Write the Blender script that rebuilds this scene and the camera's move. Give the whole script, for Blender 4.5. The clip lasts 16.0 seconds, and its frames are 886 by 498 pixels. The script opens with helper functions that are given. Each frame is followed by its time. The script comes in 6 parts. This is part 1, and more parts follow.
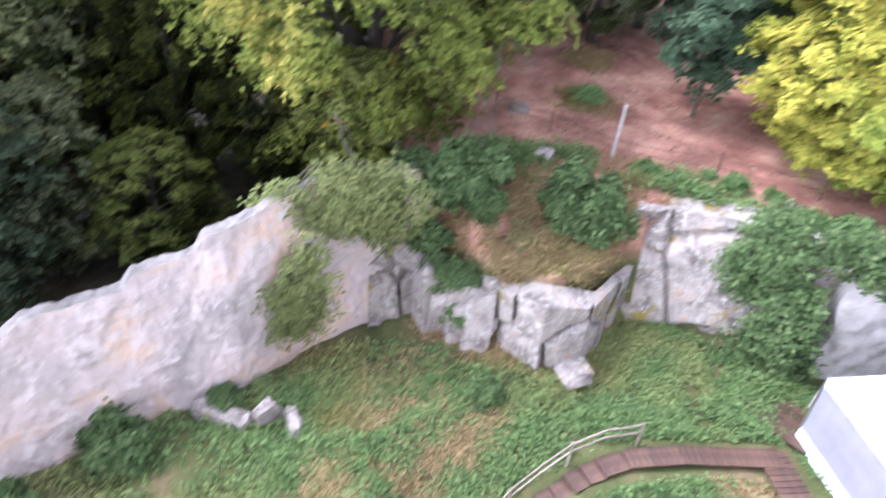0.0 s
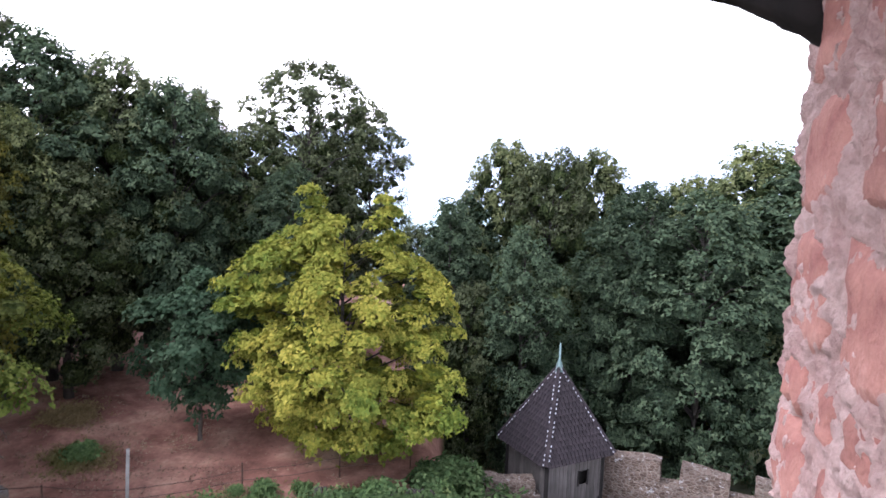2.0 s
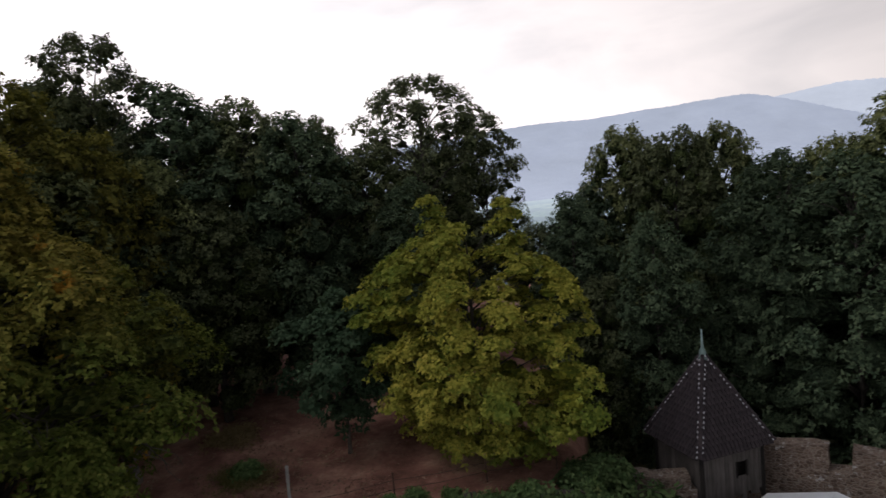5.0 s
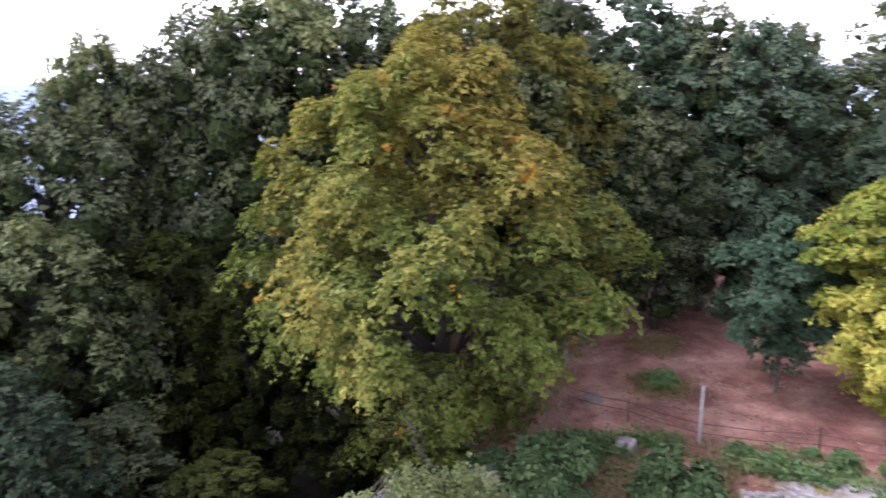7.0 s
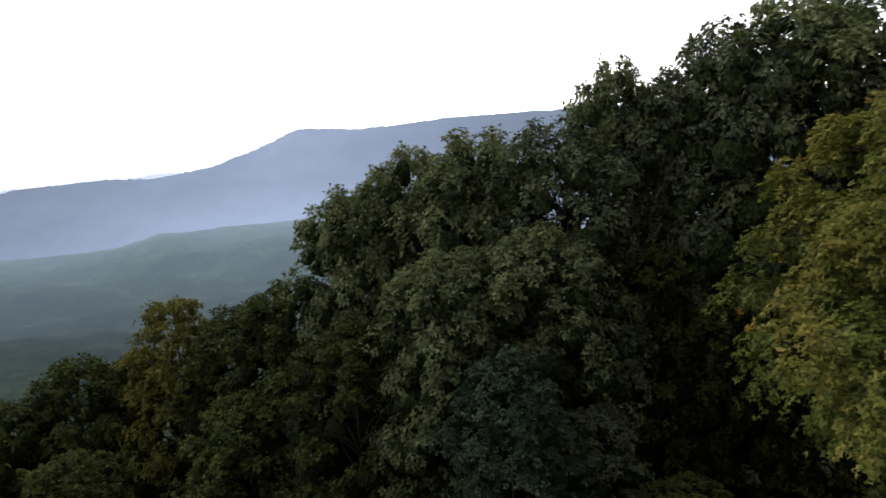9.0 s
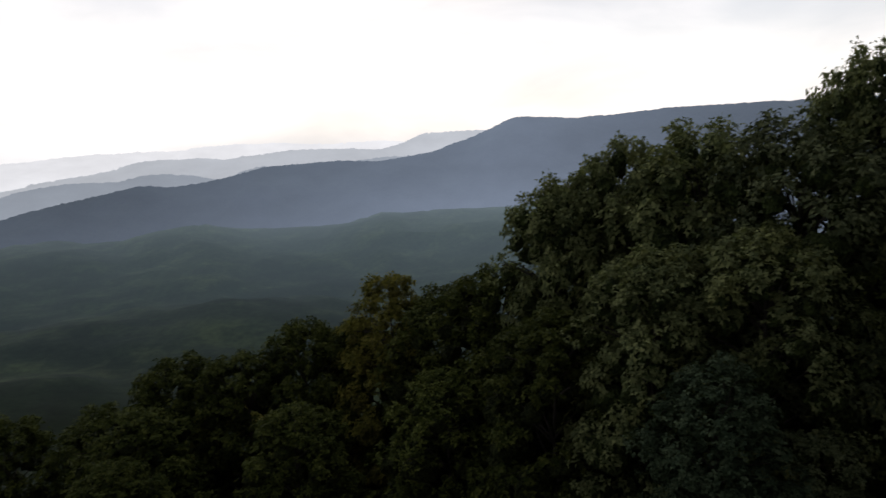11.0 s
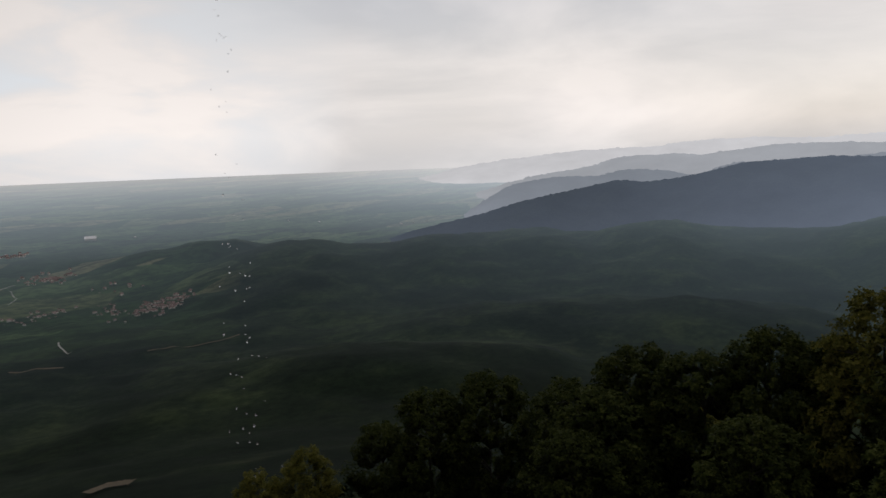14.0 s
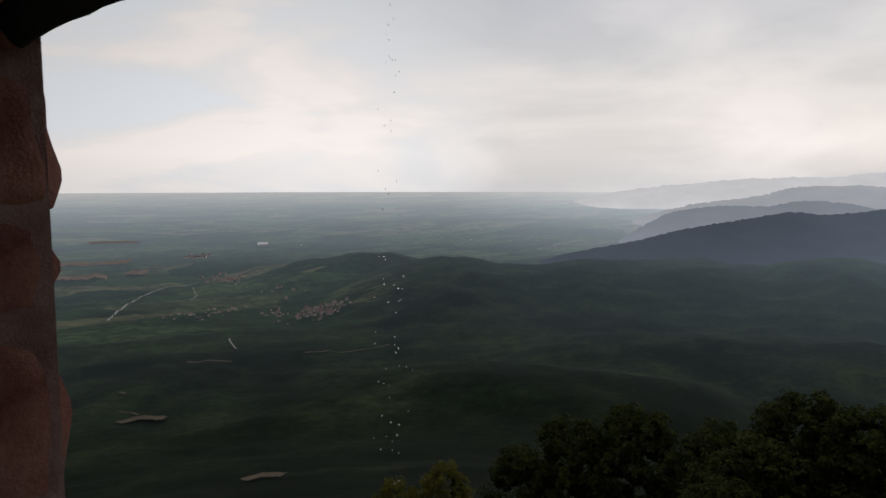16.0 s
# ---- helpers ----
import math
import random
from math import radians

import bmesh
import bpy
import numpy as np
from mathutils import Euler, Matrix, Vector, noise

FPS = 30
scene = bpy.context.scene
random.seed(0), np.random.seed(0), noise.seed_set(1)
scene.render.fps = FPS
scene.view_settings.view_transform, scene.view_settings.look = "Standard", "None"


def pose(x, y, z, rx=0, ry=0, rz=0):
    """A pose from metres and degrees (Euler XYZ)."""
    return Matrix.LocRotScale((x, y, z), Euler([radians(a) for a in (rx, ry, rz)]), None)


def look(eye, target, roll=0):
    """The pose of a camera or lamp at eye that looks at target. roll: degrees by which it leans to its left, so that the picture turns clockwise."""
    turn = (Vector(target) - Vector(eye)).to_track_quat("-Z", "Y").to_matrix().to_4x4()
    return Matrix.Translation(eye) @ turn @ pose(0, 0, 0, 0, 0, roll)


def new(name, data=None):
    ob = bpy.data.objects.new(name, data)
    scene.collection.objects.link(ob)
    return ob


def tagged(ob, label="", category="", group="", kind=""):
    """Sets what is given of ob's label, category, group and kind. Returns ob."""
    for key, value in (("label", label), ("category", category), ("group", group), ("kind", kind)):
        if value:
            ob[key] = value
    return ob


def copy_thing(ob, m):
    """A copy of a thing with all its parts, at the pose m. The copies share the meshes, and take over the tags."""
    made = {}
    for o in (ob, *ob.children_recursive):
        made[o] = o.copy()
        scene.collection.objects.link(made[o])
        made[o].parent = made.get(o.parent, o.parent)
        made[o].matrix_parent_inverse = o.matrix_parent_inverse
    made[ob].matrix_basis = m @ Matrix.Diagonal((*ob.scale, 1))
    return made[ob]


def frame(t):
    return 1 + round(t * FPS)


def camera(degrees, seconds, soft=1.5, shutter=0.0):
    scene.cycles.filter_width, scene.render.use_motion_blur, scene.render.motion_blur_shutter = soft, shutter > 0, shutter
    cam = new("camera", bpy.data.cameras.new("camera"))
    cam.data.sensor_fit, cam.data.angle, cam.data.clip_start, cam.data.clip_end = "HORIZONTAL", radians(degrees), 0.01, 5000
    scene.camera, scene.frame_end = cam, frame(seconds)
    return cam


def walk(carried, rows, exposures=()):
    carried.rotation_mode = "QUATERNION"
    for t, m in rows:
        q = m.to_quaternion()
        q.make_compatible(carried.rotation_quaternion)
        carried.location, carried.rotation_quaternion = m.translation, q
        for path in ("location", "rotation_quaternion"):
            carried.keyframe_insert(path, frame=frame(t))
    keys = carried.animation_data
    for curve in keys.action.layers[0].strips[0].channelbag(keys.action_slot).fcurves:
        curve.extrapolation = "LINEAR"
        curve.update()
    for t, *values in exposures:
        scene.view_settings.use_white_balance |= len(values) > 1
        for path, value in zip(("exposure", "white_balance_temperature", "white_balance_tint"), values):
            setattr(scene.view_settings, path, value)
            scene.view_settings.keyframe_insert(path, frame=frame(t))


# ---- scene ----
LENS = 64.55
EYE_Z = 14.0
cam = camera(LENS, 16.0, soft=1.5, shutter=0.3)


def aim(yaw, pitch, roll, x=0.0, y=0.0, z=EYE_Z):
    """A pose at the tower window: degrees to the left of +y, above level, and leaning."""
    return pose(x, y, z, 0, 0, yaw) @ pose(0, 0, 0, 90 + pitch) @ pose(0, 0, 0, 0, 0, roll)


ROWS = [
    (0.0, 40.02, -35.67, 4.86),
    (0.5, 25.32, -23.92, 4.49),
    (1.0, 16.51, -18.16, 2.73),
    (1.5, 7.67, -13.01, 2.27),
    (2.0, 0.82, -7.49, 1.94),
    (2.5, 0.00, -6.67, 0.79),
    (3.0, 0.01, -6.50, 0.32),
    (3.2, -0.06, -6.34, 0.19),
    (5.3, 13.84, -7.47, -5.75),
    (5.5, 16.60, -8.06, -5.29),
    (6.0, 28.78, -8.28, -5.72),
    (6.5, 37.28, -8.86, -4.41),
    (7.0, 46.70, -11.66, -2.68),
    (7.5, 59.28, -7.66, -1.06),
    (8.0, 68.38, -7.00, -1.31),
    (8.2, 73.67, -7.09, -2.65),
    (10.3, 95.40, -8.09, -1.47),
    (10.5, 97.75, -7.90, -1.75),
    (11.0, 103.04, -8.15, -1.78),
    (11.5, 110.37, -9.14, -2.92),
    (12.0, 118.06, -7.88, -2.94),
    (12.5, 124.30, -8.30, -1.16),
    (13.0, 130.07, -7.79, -0.99),
    (13.5, 135.66, -7.37, -1.72),
    (14.0, 140.26, -7.26, -2.09),
    (14.5, 142.99, -6.94, -0.77),
    (15.0, 147.17, -6.58, -0.34),
    (15.5, 150.29, -5.58, -1.00),
    (16.0, 152.54, -5.34, -0.05),
]
EXPOSURES = [(0.0, 4.25, 5600, 25), (0.5, 4.35, 5400, 33), (1.0, 4.28, 5350, 34), (1.5, 4.05, 5250, 33), (2.0, 2.9, 5700, 23), (2.5, 1.7, 6100, 18), (3.0, 1.0, 6200, 18), (3.2, 0.8, 6200, 18), (5.3, 0.6, 6400, 18), (5.7, 0.7, 6400, 18), (6.0, 1.1, 6400, 20),
             (6.5, 2.15, 6300, 22), (7.0, 3.4, 5650, 33), (7.5, 4.32, 5400, 38), (8.0, 3.15, 5600, 28), (8.2, 2.6, 5800, 20), (9.3, 1.2, 6200, 16), (10.3, 0.44, 6400, 14), (11.5, 0.27, 6450, 14), (12.5, 0.03, 6500, 14), (14.5, -0.24, 6500, 14), (16.0, -0.24, 6500, 14)]
walk(cam, [(t, aim(*r)) for t, *r in ROWS], EXPOSURES)

# ---- world and sun ----
SUN_AZ, SUN_EL = 120.0, 55.0
world = bpy.data.worlds.new("overcast_sky")
scene.world = world
world.use_nodes = True
wn, wl = world.node_tree.nodes, world.node_tree.links
wn.clear()


def wnode(kind, **values):
    n = wn.new(kind)
    for k, v in values.items():
        n.inputs[k].default_value = v
    return n


w_out, w_bg = wn.new("ShaderNodeOutputWorld"), wn.new("ShaderNodeBackground")
sky = wn.new("ShaderNodeTexSky")
sky.sky_type, sky.sun_disc = "NISHITA", False
sky.sun_elevation, sky.sun_rotation = radians(SUN_EL), radians(-SUN_AZ)
sky.air_density, sky.dust_density = 1.2, 3.0
sky_dim = wnode("ShaderNodeMix")
sky_dim.data_type, sky_dim.blend_type = "RGBA", "MULTIPLY"
sky_dim.inputs[0].default_value = 1.0
sky_dim.inputs[7].default_value = (0.13, 0.13, 0.13, 1)
wl.new(sky.outputs[0], sky_dim.inputs[6])
w_tc, w_map = wn.new("ShaderNodeTexCoord"), wn.new("ShaderNodeMapping")
w_map.inputs["Scale"].default_value = (1.5, 1.5, 4.8)
w_map.inputs["Location"].default_value = (0.6, 0.2, 0.1)
wl.new(w_tc.outputs["Generated"], w_map.inputs[0])
w_n1 = wnode("ShaderNodeTexNoise", Scale=2.0, Detail=7.0, Roughness=0.52, Distortion=0.35)
w_n2 = wnode("ShaderNodeTexNoise", Scale=0.55, Detail=3.0, Roughness=0.5)
wl.new(w_map.outputs[0], w_n1.inputs["Vector"])
wl.new(w_map.outputs[0], w_n2.inputs["Vector"])
w_cloud = wn.new("ShaderNodeValToRGB")
w_cloud.color_ramp.elements[0].position, w_cloud.color_ramp.elements[0].color = 0.36, (0.80, 0.785, 0.755, 1)
w_cloud.color_ramp.elements[1].position, w_cloud.color_ramp.elements[1].color = 0.62, (1.06, 1.01, 0.945, 1)
wl.new(w_n1.outputs[0], w_cloud.inputs[0])
w_cover = wn.new("ShaderNodeValToRGB")
w_cover.color_ramp.elements[0].position, w_cover.color_ramp.elements[0].color = 0.36, (0.68, 0.68, 0.68, 1)
w_cover.color_ramp.elements[1].position, w_cover.color_ramp.elements[1].color = 0.56, (1, 1, 1, 1)
wl.new(w_n2.outputs[0], w_cover.inputs[0])
w_mix = wn.new("ShaderNodeMix")
w_mix.data_type = "RGBA"
wl.new(w_cover.outputs[0], w_mix.inputs[0])
wl.new(sky_dim.outputs[2], w_mix.inputs[6])
wl.new(w_cloud.outputs[0], w_mix.inputs[7])
# the cloud is torn over the plain, pale blue behind the wisps
w_gap = wn.new("ShaderNodeVectorMath")
w_gap.operation = "DOT_PRODUCT"
wl.new(w_tc.outputs["Generated"], w_gap.inputs[0])
w_gap.inputs[1].default_value = (-math.sin(radians(174)), math.cos(radians(174)), math.tan(radians(7)))
w_torn = wn.new("ShaderNodeMapRange")
w_torn.inputs["From Min"].default_value, w_torn.inputs["From Max"].default_value = 0.90, 1.0
wl.new(w_gap.outputs["Value"], w_torn.inputs["Value"])
w_wisp = wn.new("ShaderNodeMapRange")
w_wisp.inputs["From Min"].default_value, w_wisp.inputs["From Max"].default_value = 0.60, 0.46
wl.new(w_n1.outputs[0], w_wisp.inputs["Value"])
w_blue = wn.new("ShaderNodeMath")
w_blue.operation = "MULTIPLY"
wl.new(w_torn.outputs[0], w_blue.inputs[0])
wl.new(w_wisp.outputs[0], w_blue.inputs[1])
w_open = wn.new("ShaderNodeMix")
w_open.data_type = "RGBA"
wl.new(w_blue.outputs[0], w_open.inputs[0])
wl.new(w_mix.outputs[2], w_open.inputs[6])
w_open.inputs[7].default_value = (0.90, 0.95, 0.965, 1)
# thicker cloud away from the sun lets less light through
w_dot = wn.new("ShaderNodeVectorMath")
w_dot.operation = "DOT_PRODUCT"
wl.new(w_tc.outputs["Generated"], w_dot.inputs[0])
w_dot.inputs[1].default_value = (-math.sin(radians(SUN_AZ - 25)), math.cos(radians(SUN_AZ - 25)), 0.25)
w_side = wn.new("ShaderNodeMapRange")
w_side.inputs["From Min"].default_value, w_side.inputs["From Max"].default_value = -0.9, 0.35
w_side.inputs["To Min"].default_value, w_side.inputs["To Max"].default_value = 0.20, 1.05
wl.new(w_dot.outputs["Value"], w_side.inputs["Value"])
w_grad = wn.new("ShaderNodeMix")
w_grad.data_type, w_grad.blend_type = "RGBA", "MULTIPLY"
w_grad.inputs[0].default_value = 1.0
wl.new(w_open.outputs[2], w_grad.inputs[6])
wl.new(w_side.outputs[0], w_grad.inputs[7])
# heavy rain cloud overhead, open sky low down
w_xyz = wn.new("ShaderNodeSeparateXYZ")
wl.new(w_tc.outputs["Generated"], w_xyz.inputs[0])
w_high = wn.new("ShaderNodeValToRGB")
w_high.color_ramp.elements[0].position, w_high.color_ramp.elements[0].color = 0.04, (1, 1, 1, 1)
w_high.color_ramp.elements[1].position, w_high.color_ramp.elements[1].color = 0.62, (0.31, 0.335, 0.37, 1)
w_haze = w_high.color_ramp.elements.new(0.0)
w_haze.color = (0.90, 0.92, 0.94, 1)
wl.new(w_xyz.outputs["Z"], w_high.inputs[0])
w_rain = wn.new("ShaderNodeMix")
w_rain.data_type, w_rain.blend_type = "RGBA", "MULTIPLY"
w_rain.inputs[0].default_value = 1.0
wl.new(w_grad.outputs[2], w_rain.inputs[6])
wl.new(w_high.outputs[0], w_rain.inputs[7])
wl.new(w_rain.outputs[2], w_bg.inputs[0])
w_bg.inputs[1].default_value = 1.0
wl.new(w_bg.outputs[0], w_out.inputs[0])

sun = new("sun", bpy.data.lights.new("sun", "SUN"))
sun.data.energy, sun.data.angle, sun.data.color = 0.5, radians(24), (1.0, 0.97, 0.93)
sun_dir = Vector((-math.sin(radians(SUN_AZ)), math.cos(radians(SUN_AZ)), math.tan(radians(SUN_EL))))
sun.matrix_world = look(sun_dir * 50, (0, 0, 0))


# ---- small helpers ----
def polar(az, d, z=0.0):
    """A place d metres from the tower window, az degrees to the left of +y."""
    a = radians(az)
    return Vector((-math.sin(a) * d, math.cos(a) * d, z))


def mesh_object(name, bm, material, parent=None, smooth=False):
    me = bpy.data.meshes.new(name)
    bm.to_mesh(me)
    bm.free()
    me.materials.append(material)
    if smooth:
        me.polygons.foreach_set("use_smooth", [True] * len(me.polygons))
    ob = new(name, me)
    ob.parent = parent
    return ob


def part(name, bm, material, parent, label="", smooth=False):
    return tagged(mesh_object(name, bm, material, parent, smooth), label)


def raw_object(name, verts, faces, material, parent=None, smooth=True):
    """A mesh object from numpy arrays: verts (n, 3), faces (m, 4) or (m, 3)."""
    me = bpy.data.meshes.new(name)
    verts, faces = np.asarray(verts, dtype=np.float32), np.asarray(faces, dtype=np.int32)
    k = faces.shape[1]
    me.vertices.add(len(verts))
    me.vertices.foreach_set("co", verts.ravel())
    me.loops.add(faces.size)
    me.loops.foreach_set("vertex_index", faces.ravel())
    me.polygons.add(len(faces))
    me.polygons.foreach_set("loop_start", np.arange(len(faces), dtype=np.int32) * k)
    me.update(calc_edges=True)
    me.polygons.foreach_set("use_smooth", [smooth] * len(faces))
    me.materials.append(material)
    me.validate()
    ob = new(name, me)
    ob.parent = parent
    return ob


def thing(name, label, category, m=None, group="", kind=""):
    ob = new(name)
    ob.empty_display_size = 0.2
    if m is not None:
        ob.matrix_world = m
    return tagged(ob, label, category, group, kind)


def box(bm, size, m=None, bevel=0.0):
    """Adds a box with its base centre at m's origin."""
    m = m or Matrix.Identity(4)
    r = bmesh.ops.create_cube(bm, size=1.0, matrix=m @ Matrix.Translation((0, 0, size[2] / 2)) @ Matrix.Diagonal((*size, 1)))
    if bevel:
        edges = {e for v in r["verts"] for e in v.link_edges}
        bmesh.ops.bevel(bm, geom=list(edges), offset=bevel, segments=2, affect="EDGES", profile=0.6)


def beam(bm, a, b, w, h, bevel=0.0):
    """Adds a bar of section w x h from a to b."""
    a, b = Vector(a), Vector(b)
    d = b - a
    m = Matrix.Translation(a) @ d.to_track_quat("Z", "Y").to_matrix().to_4x4()
    box(bm, (w, h, d.length), m, bevel)


def tube(bm, points, radii, sides=6):
    """Adds a tapered tube along points."""
    rings = []
    for i, p in enumerate(points):
        p = Vector(p)
        d = (Vector(points[min(i + 1, len(points) - 1)]) - Vector(points[max(i - 1, 0)])).normalized()
        q = d.to_track_quat("Z", "Y")
        rings.append([bm.verts.new(p + q @ Vector((math.cos(a), math.sin(a), 0)) * radii[i])
                      for a in (2 * math.pi * k / sides for k in range(sides))])
    for r0, r1 in zip(rings, rings[1:]):
        for k in range(sides):
            bm.faces.new((r0[k], r0[(k + 1) % sides], r1[(k + 1) % sides], r1[k]))
    bm.faces.new(rings[-1])
    bm.faces.new(rings[0][::-1])


def fbm(x, y, z, octaves=4):
    return noise.fractal(Vector((x, y, z)), 0.6, 2.1, octaves)


# ---- materials ----
class Nodes:
    """A short way to write a node material."""

    def __init__(self, name):
        self.mat = bpy.data.materials.new(name)
        self.mat.use_nodes = True
        self.nodes, self.links = self.mat.node_tree.nodes, self.mat.node_tree.links
        self.bsdf = self.nodes["Principled BSDF"]
        self.out = self.nodes["Material Output"]

    def add(self, kind, ins=None, **props):
        n = self.nodes.new(kind)
        if "data_type" in props:
            n.data_type, n.blend_type = props["data_type"], props["blend_type"]
        if "operation" in props:
            n.operation = props["operation"]
        if "feature" in props:
            n.feature = props["feature"]
        for k, v in (ins or {}).items():
            if hasattr(v, "links"):
                self.links.new(v, n.inputs[k])
            else:
                n.inputs[k].default_value = v
        return n

    def noise(self, scale, detail=5.0, rough=0.6, vector=None, distortion=0.0):
        ins = {"Scale": scale, "Detail": detail, "Roughness": rough, "Distortion": distortion}
        if vector is not None:
            ins["Vector"] = vector
        return self.add("ShaderNodeTexNoise", ins).outputs[0]

    def ramp(self, fac, stops):
        n = self.add("ShaderNodeValToRGB", {"Fac": fac})
        band = n.color_ramp.elements
        band[0].position, band[0].color = stops[0][0], (*stops[0][1], 1)
        band[1].position, band[1].color = stops[-1][0], (*stops[-1][1], 1)
        for p, c in stops[1:-1]:
            band.new(p).color = (*c, 1)
        return n.outputs[0]

    def mix(self, fac, a, b, blend="MIX"):
        n = self.add("ShaderNodeMix", data_type="RGBA", blend_type=blend)
        for i, v in ((0, fac), (6, a), (7, b)):
            if hasattr(v, "links"):
                self.links.new(v, n.inputs[i])
            else:
                n.inputs[i].default_value = (*v, 1) if isinstance(v, tuple) else v
        return n.outputs[2]

    def math(self, op, a, b=0.0):
        n = self.add("ShaderNodeMath", operation=op)
        for i, v in ((0, a), (1, b)):
            if hasattr(v, "links"):
                self.links.new(v, n.inputs[i])
            else:
                n.inputs[i].default_value = v
        return n.outputs[0]

    def position(self, scale=(1, 1, 1), rotation=(0, 0, 0), space="Object"):
        tc = self.add("ShaderNodeTexCoord").outputs[space]
        return self.add("ShaderNodeMapping", {"Vector": tc, "Scale": scale, "Rotation": rotation}).outputs[0]

    def finish(self, color, rough=0.8, bump=None, strength=0.4, distance=0.02, metal=0.0, spec=0.3):
        for k, v in (("Base Color", color), ("Roughness", rough), ("Metallic", metal), ("Specular IOR Level", spec)):
            if hasattr(v, "links"):
                self.links.new(v, self.bsdf.inputs[k])
            else:
                self.bsdf.inputs[k].default_value = (*v, 1) if isinstance(v, tuple) else v
        if bump is not None:
            b = self.add("ShaderNodeBump", {"Height": bump, "Strength": strength, "Distance": distance})
            self.links.new(b.outputs[0], self.bsdf.inputs["Normal"])
        return self.mat


def leaf_material(name, low, mid, high, patch=0.5, patch_cols=None, patch_at=0.62, glow=0.3, rise=0.0, spots=None):
    """Leaves: colour by leaf, by spray and by bough, with light passing through."""
    n = Nodes(name)
    geo = n.add("ShaderNodeNewGeometry")
    pos = n.position()
    v = n.math("ADD", n.math("MULTIPLY", geo.outputs["Random Per Island"], 0.5), n.math("MULTIPLY", n.noise(patch, 3, 0.6, pos), 0.5))
    col = n.ramp(v, [(0.2, low), (0.5, mid), (0.8, high)])
    if patch_cols:
        big = n.noise(patch * 0.45, 3, 0.55, pos)
        # the patch colour gains ground with height
        if rise:
            up = n.add("ShaderNodeSeparateXYZ", {0: pos}).outputs["Z"]
            big = n.math("ADD", big, n.math("MULTIPLY", n.math("SUBTRACT", up, 8.0), rise))
        k = n.ramp(big, [(patch_at - 0.10, (0, 0, 0)), (patch_at + 0.10, (1, 1, 1))])
        other = n.ramp(v, [(0.25, patch_cols[0]), (0.75, patch_cols[1])])
        col = n.mix(k, col, other)
    if spots:
        # single sprays that have turned already
        col = n.mix(n.ramp(n.noise(1.1, 1, 0.5, pos), [(0.70, (0, 0, 0)), (0.735, (1, 1, 1))]), col, spots)
    info = n.add("ShaderNodeObjectInfo")
    tone = n.add("ShaderNodeMapRange", {"Value": info.outputs["Random"], "To Min": 0.8, "To Max": 1.2}).outputs[0]
    hsv = n.add("ShaderNodeHueSaturation", {"Value": tone, "Color": col}).outputs[0]
    n.finish(hsv, 0.7, spec=0.03)
    tr = n.add("ShaderNodeBsdfTranslucent", {"Color": n.mix(0.5, hsv, n.mix(1.0, hsv, (1.0, 1.15, 0.45), "MULTIPLY"))})
    ms = n.add("ShaderNodeMixShader", {0: glow, 1: n.bsdf.outputs[0], 2: tr.outputs[0]})
    n.links.new(ms.outputs[0], n.out.inputs[0])
    return n.mat


def bark_material(name, a, b):
    n = Nodes(name)
    pos = n.position((6, 6, 1.2))
    k = n.noise(3.0, 6, 0.7, pos)
    return n.finish(n.ramp(k, [(0.3, a), (0.7, b)]), 0.9, k, 0.8, 0.03)


def stone_material(name, stops, scale=1.2, bump=0.6, lichen=None, moss=None, depth=0.06):
    n = Nodes(name)
    pos = n.position()
    big, fine = n.noise(scale, 6, 0.62, pos, 0.4), n.noise(scale * 14, 6, 0.7, pos)
    col = n.ramp(big, stops)
    col = n.mix(0.5, col, n.ramp(fine, [(0.3, (0.62, 0.62, 0.62)), (0.7, (1.15, 1.15, 1.15))]), "MULTIPLY")
    if lichen:
        vo = n.noise(scale * 5.0, 4, 0.75, pos, 0.3)
        col = n.mix(n.ramp(vo, [(0.53, (0, 0, 0)), (0.60, (1, 1, 1))]), col, lichen)
    if moss:
        mo = n.noise(scale * 0.8, 4, 0.7, n.position((1, 1, 1), (0.6, 0.3, 1.0)))
        col = n.mix(n.ramp(mo, [(0.60, (0, 0, 0)), (0.66, (1, 1, 1))]), col, moss)
    info = n.add("ShaderNodeObjectInfo")
    tone = n.add("ShaderNodeMapRange", {"Value": info.outputs["Random"], "To Min": 0.82, "To Max": 1.15}).outputs[0]
    col = n.add("ShaderNodeHueSaturation", {"Value": tone, "Color": col}).outputs[0]
    hgt = n.math("ADD", n.math("MULTIPLY", big, 0.6), n.math("MULTIPLY", fine, 0.4))
    return n.finish(col, 0.92, hgt, bump, depth, spec=0.2)


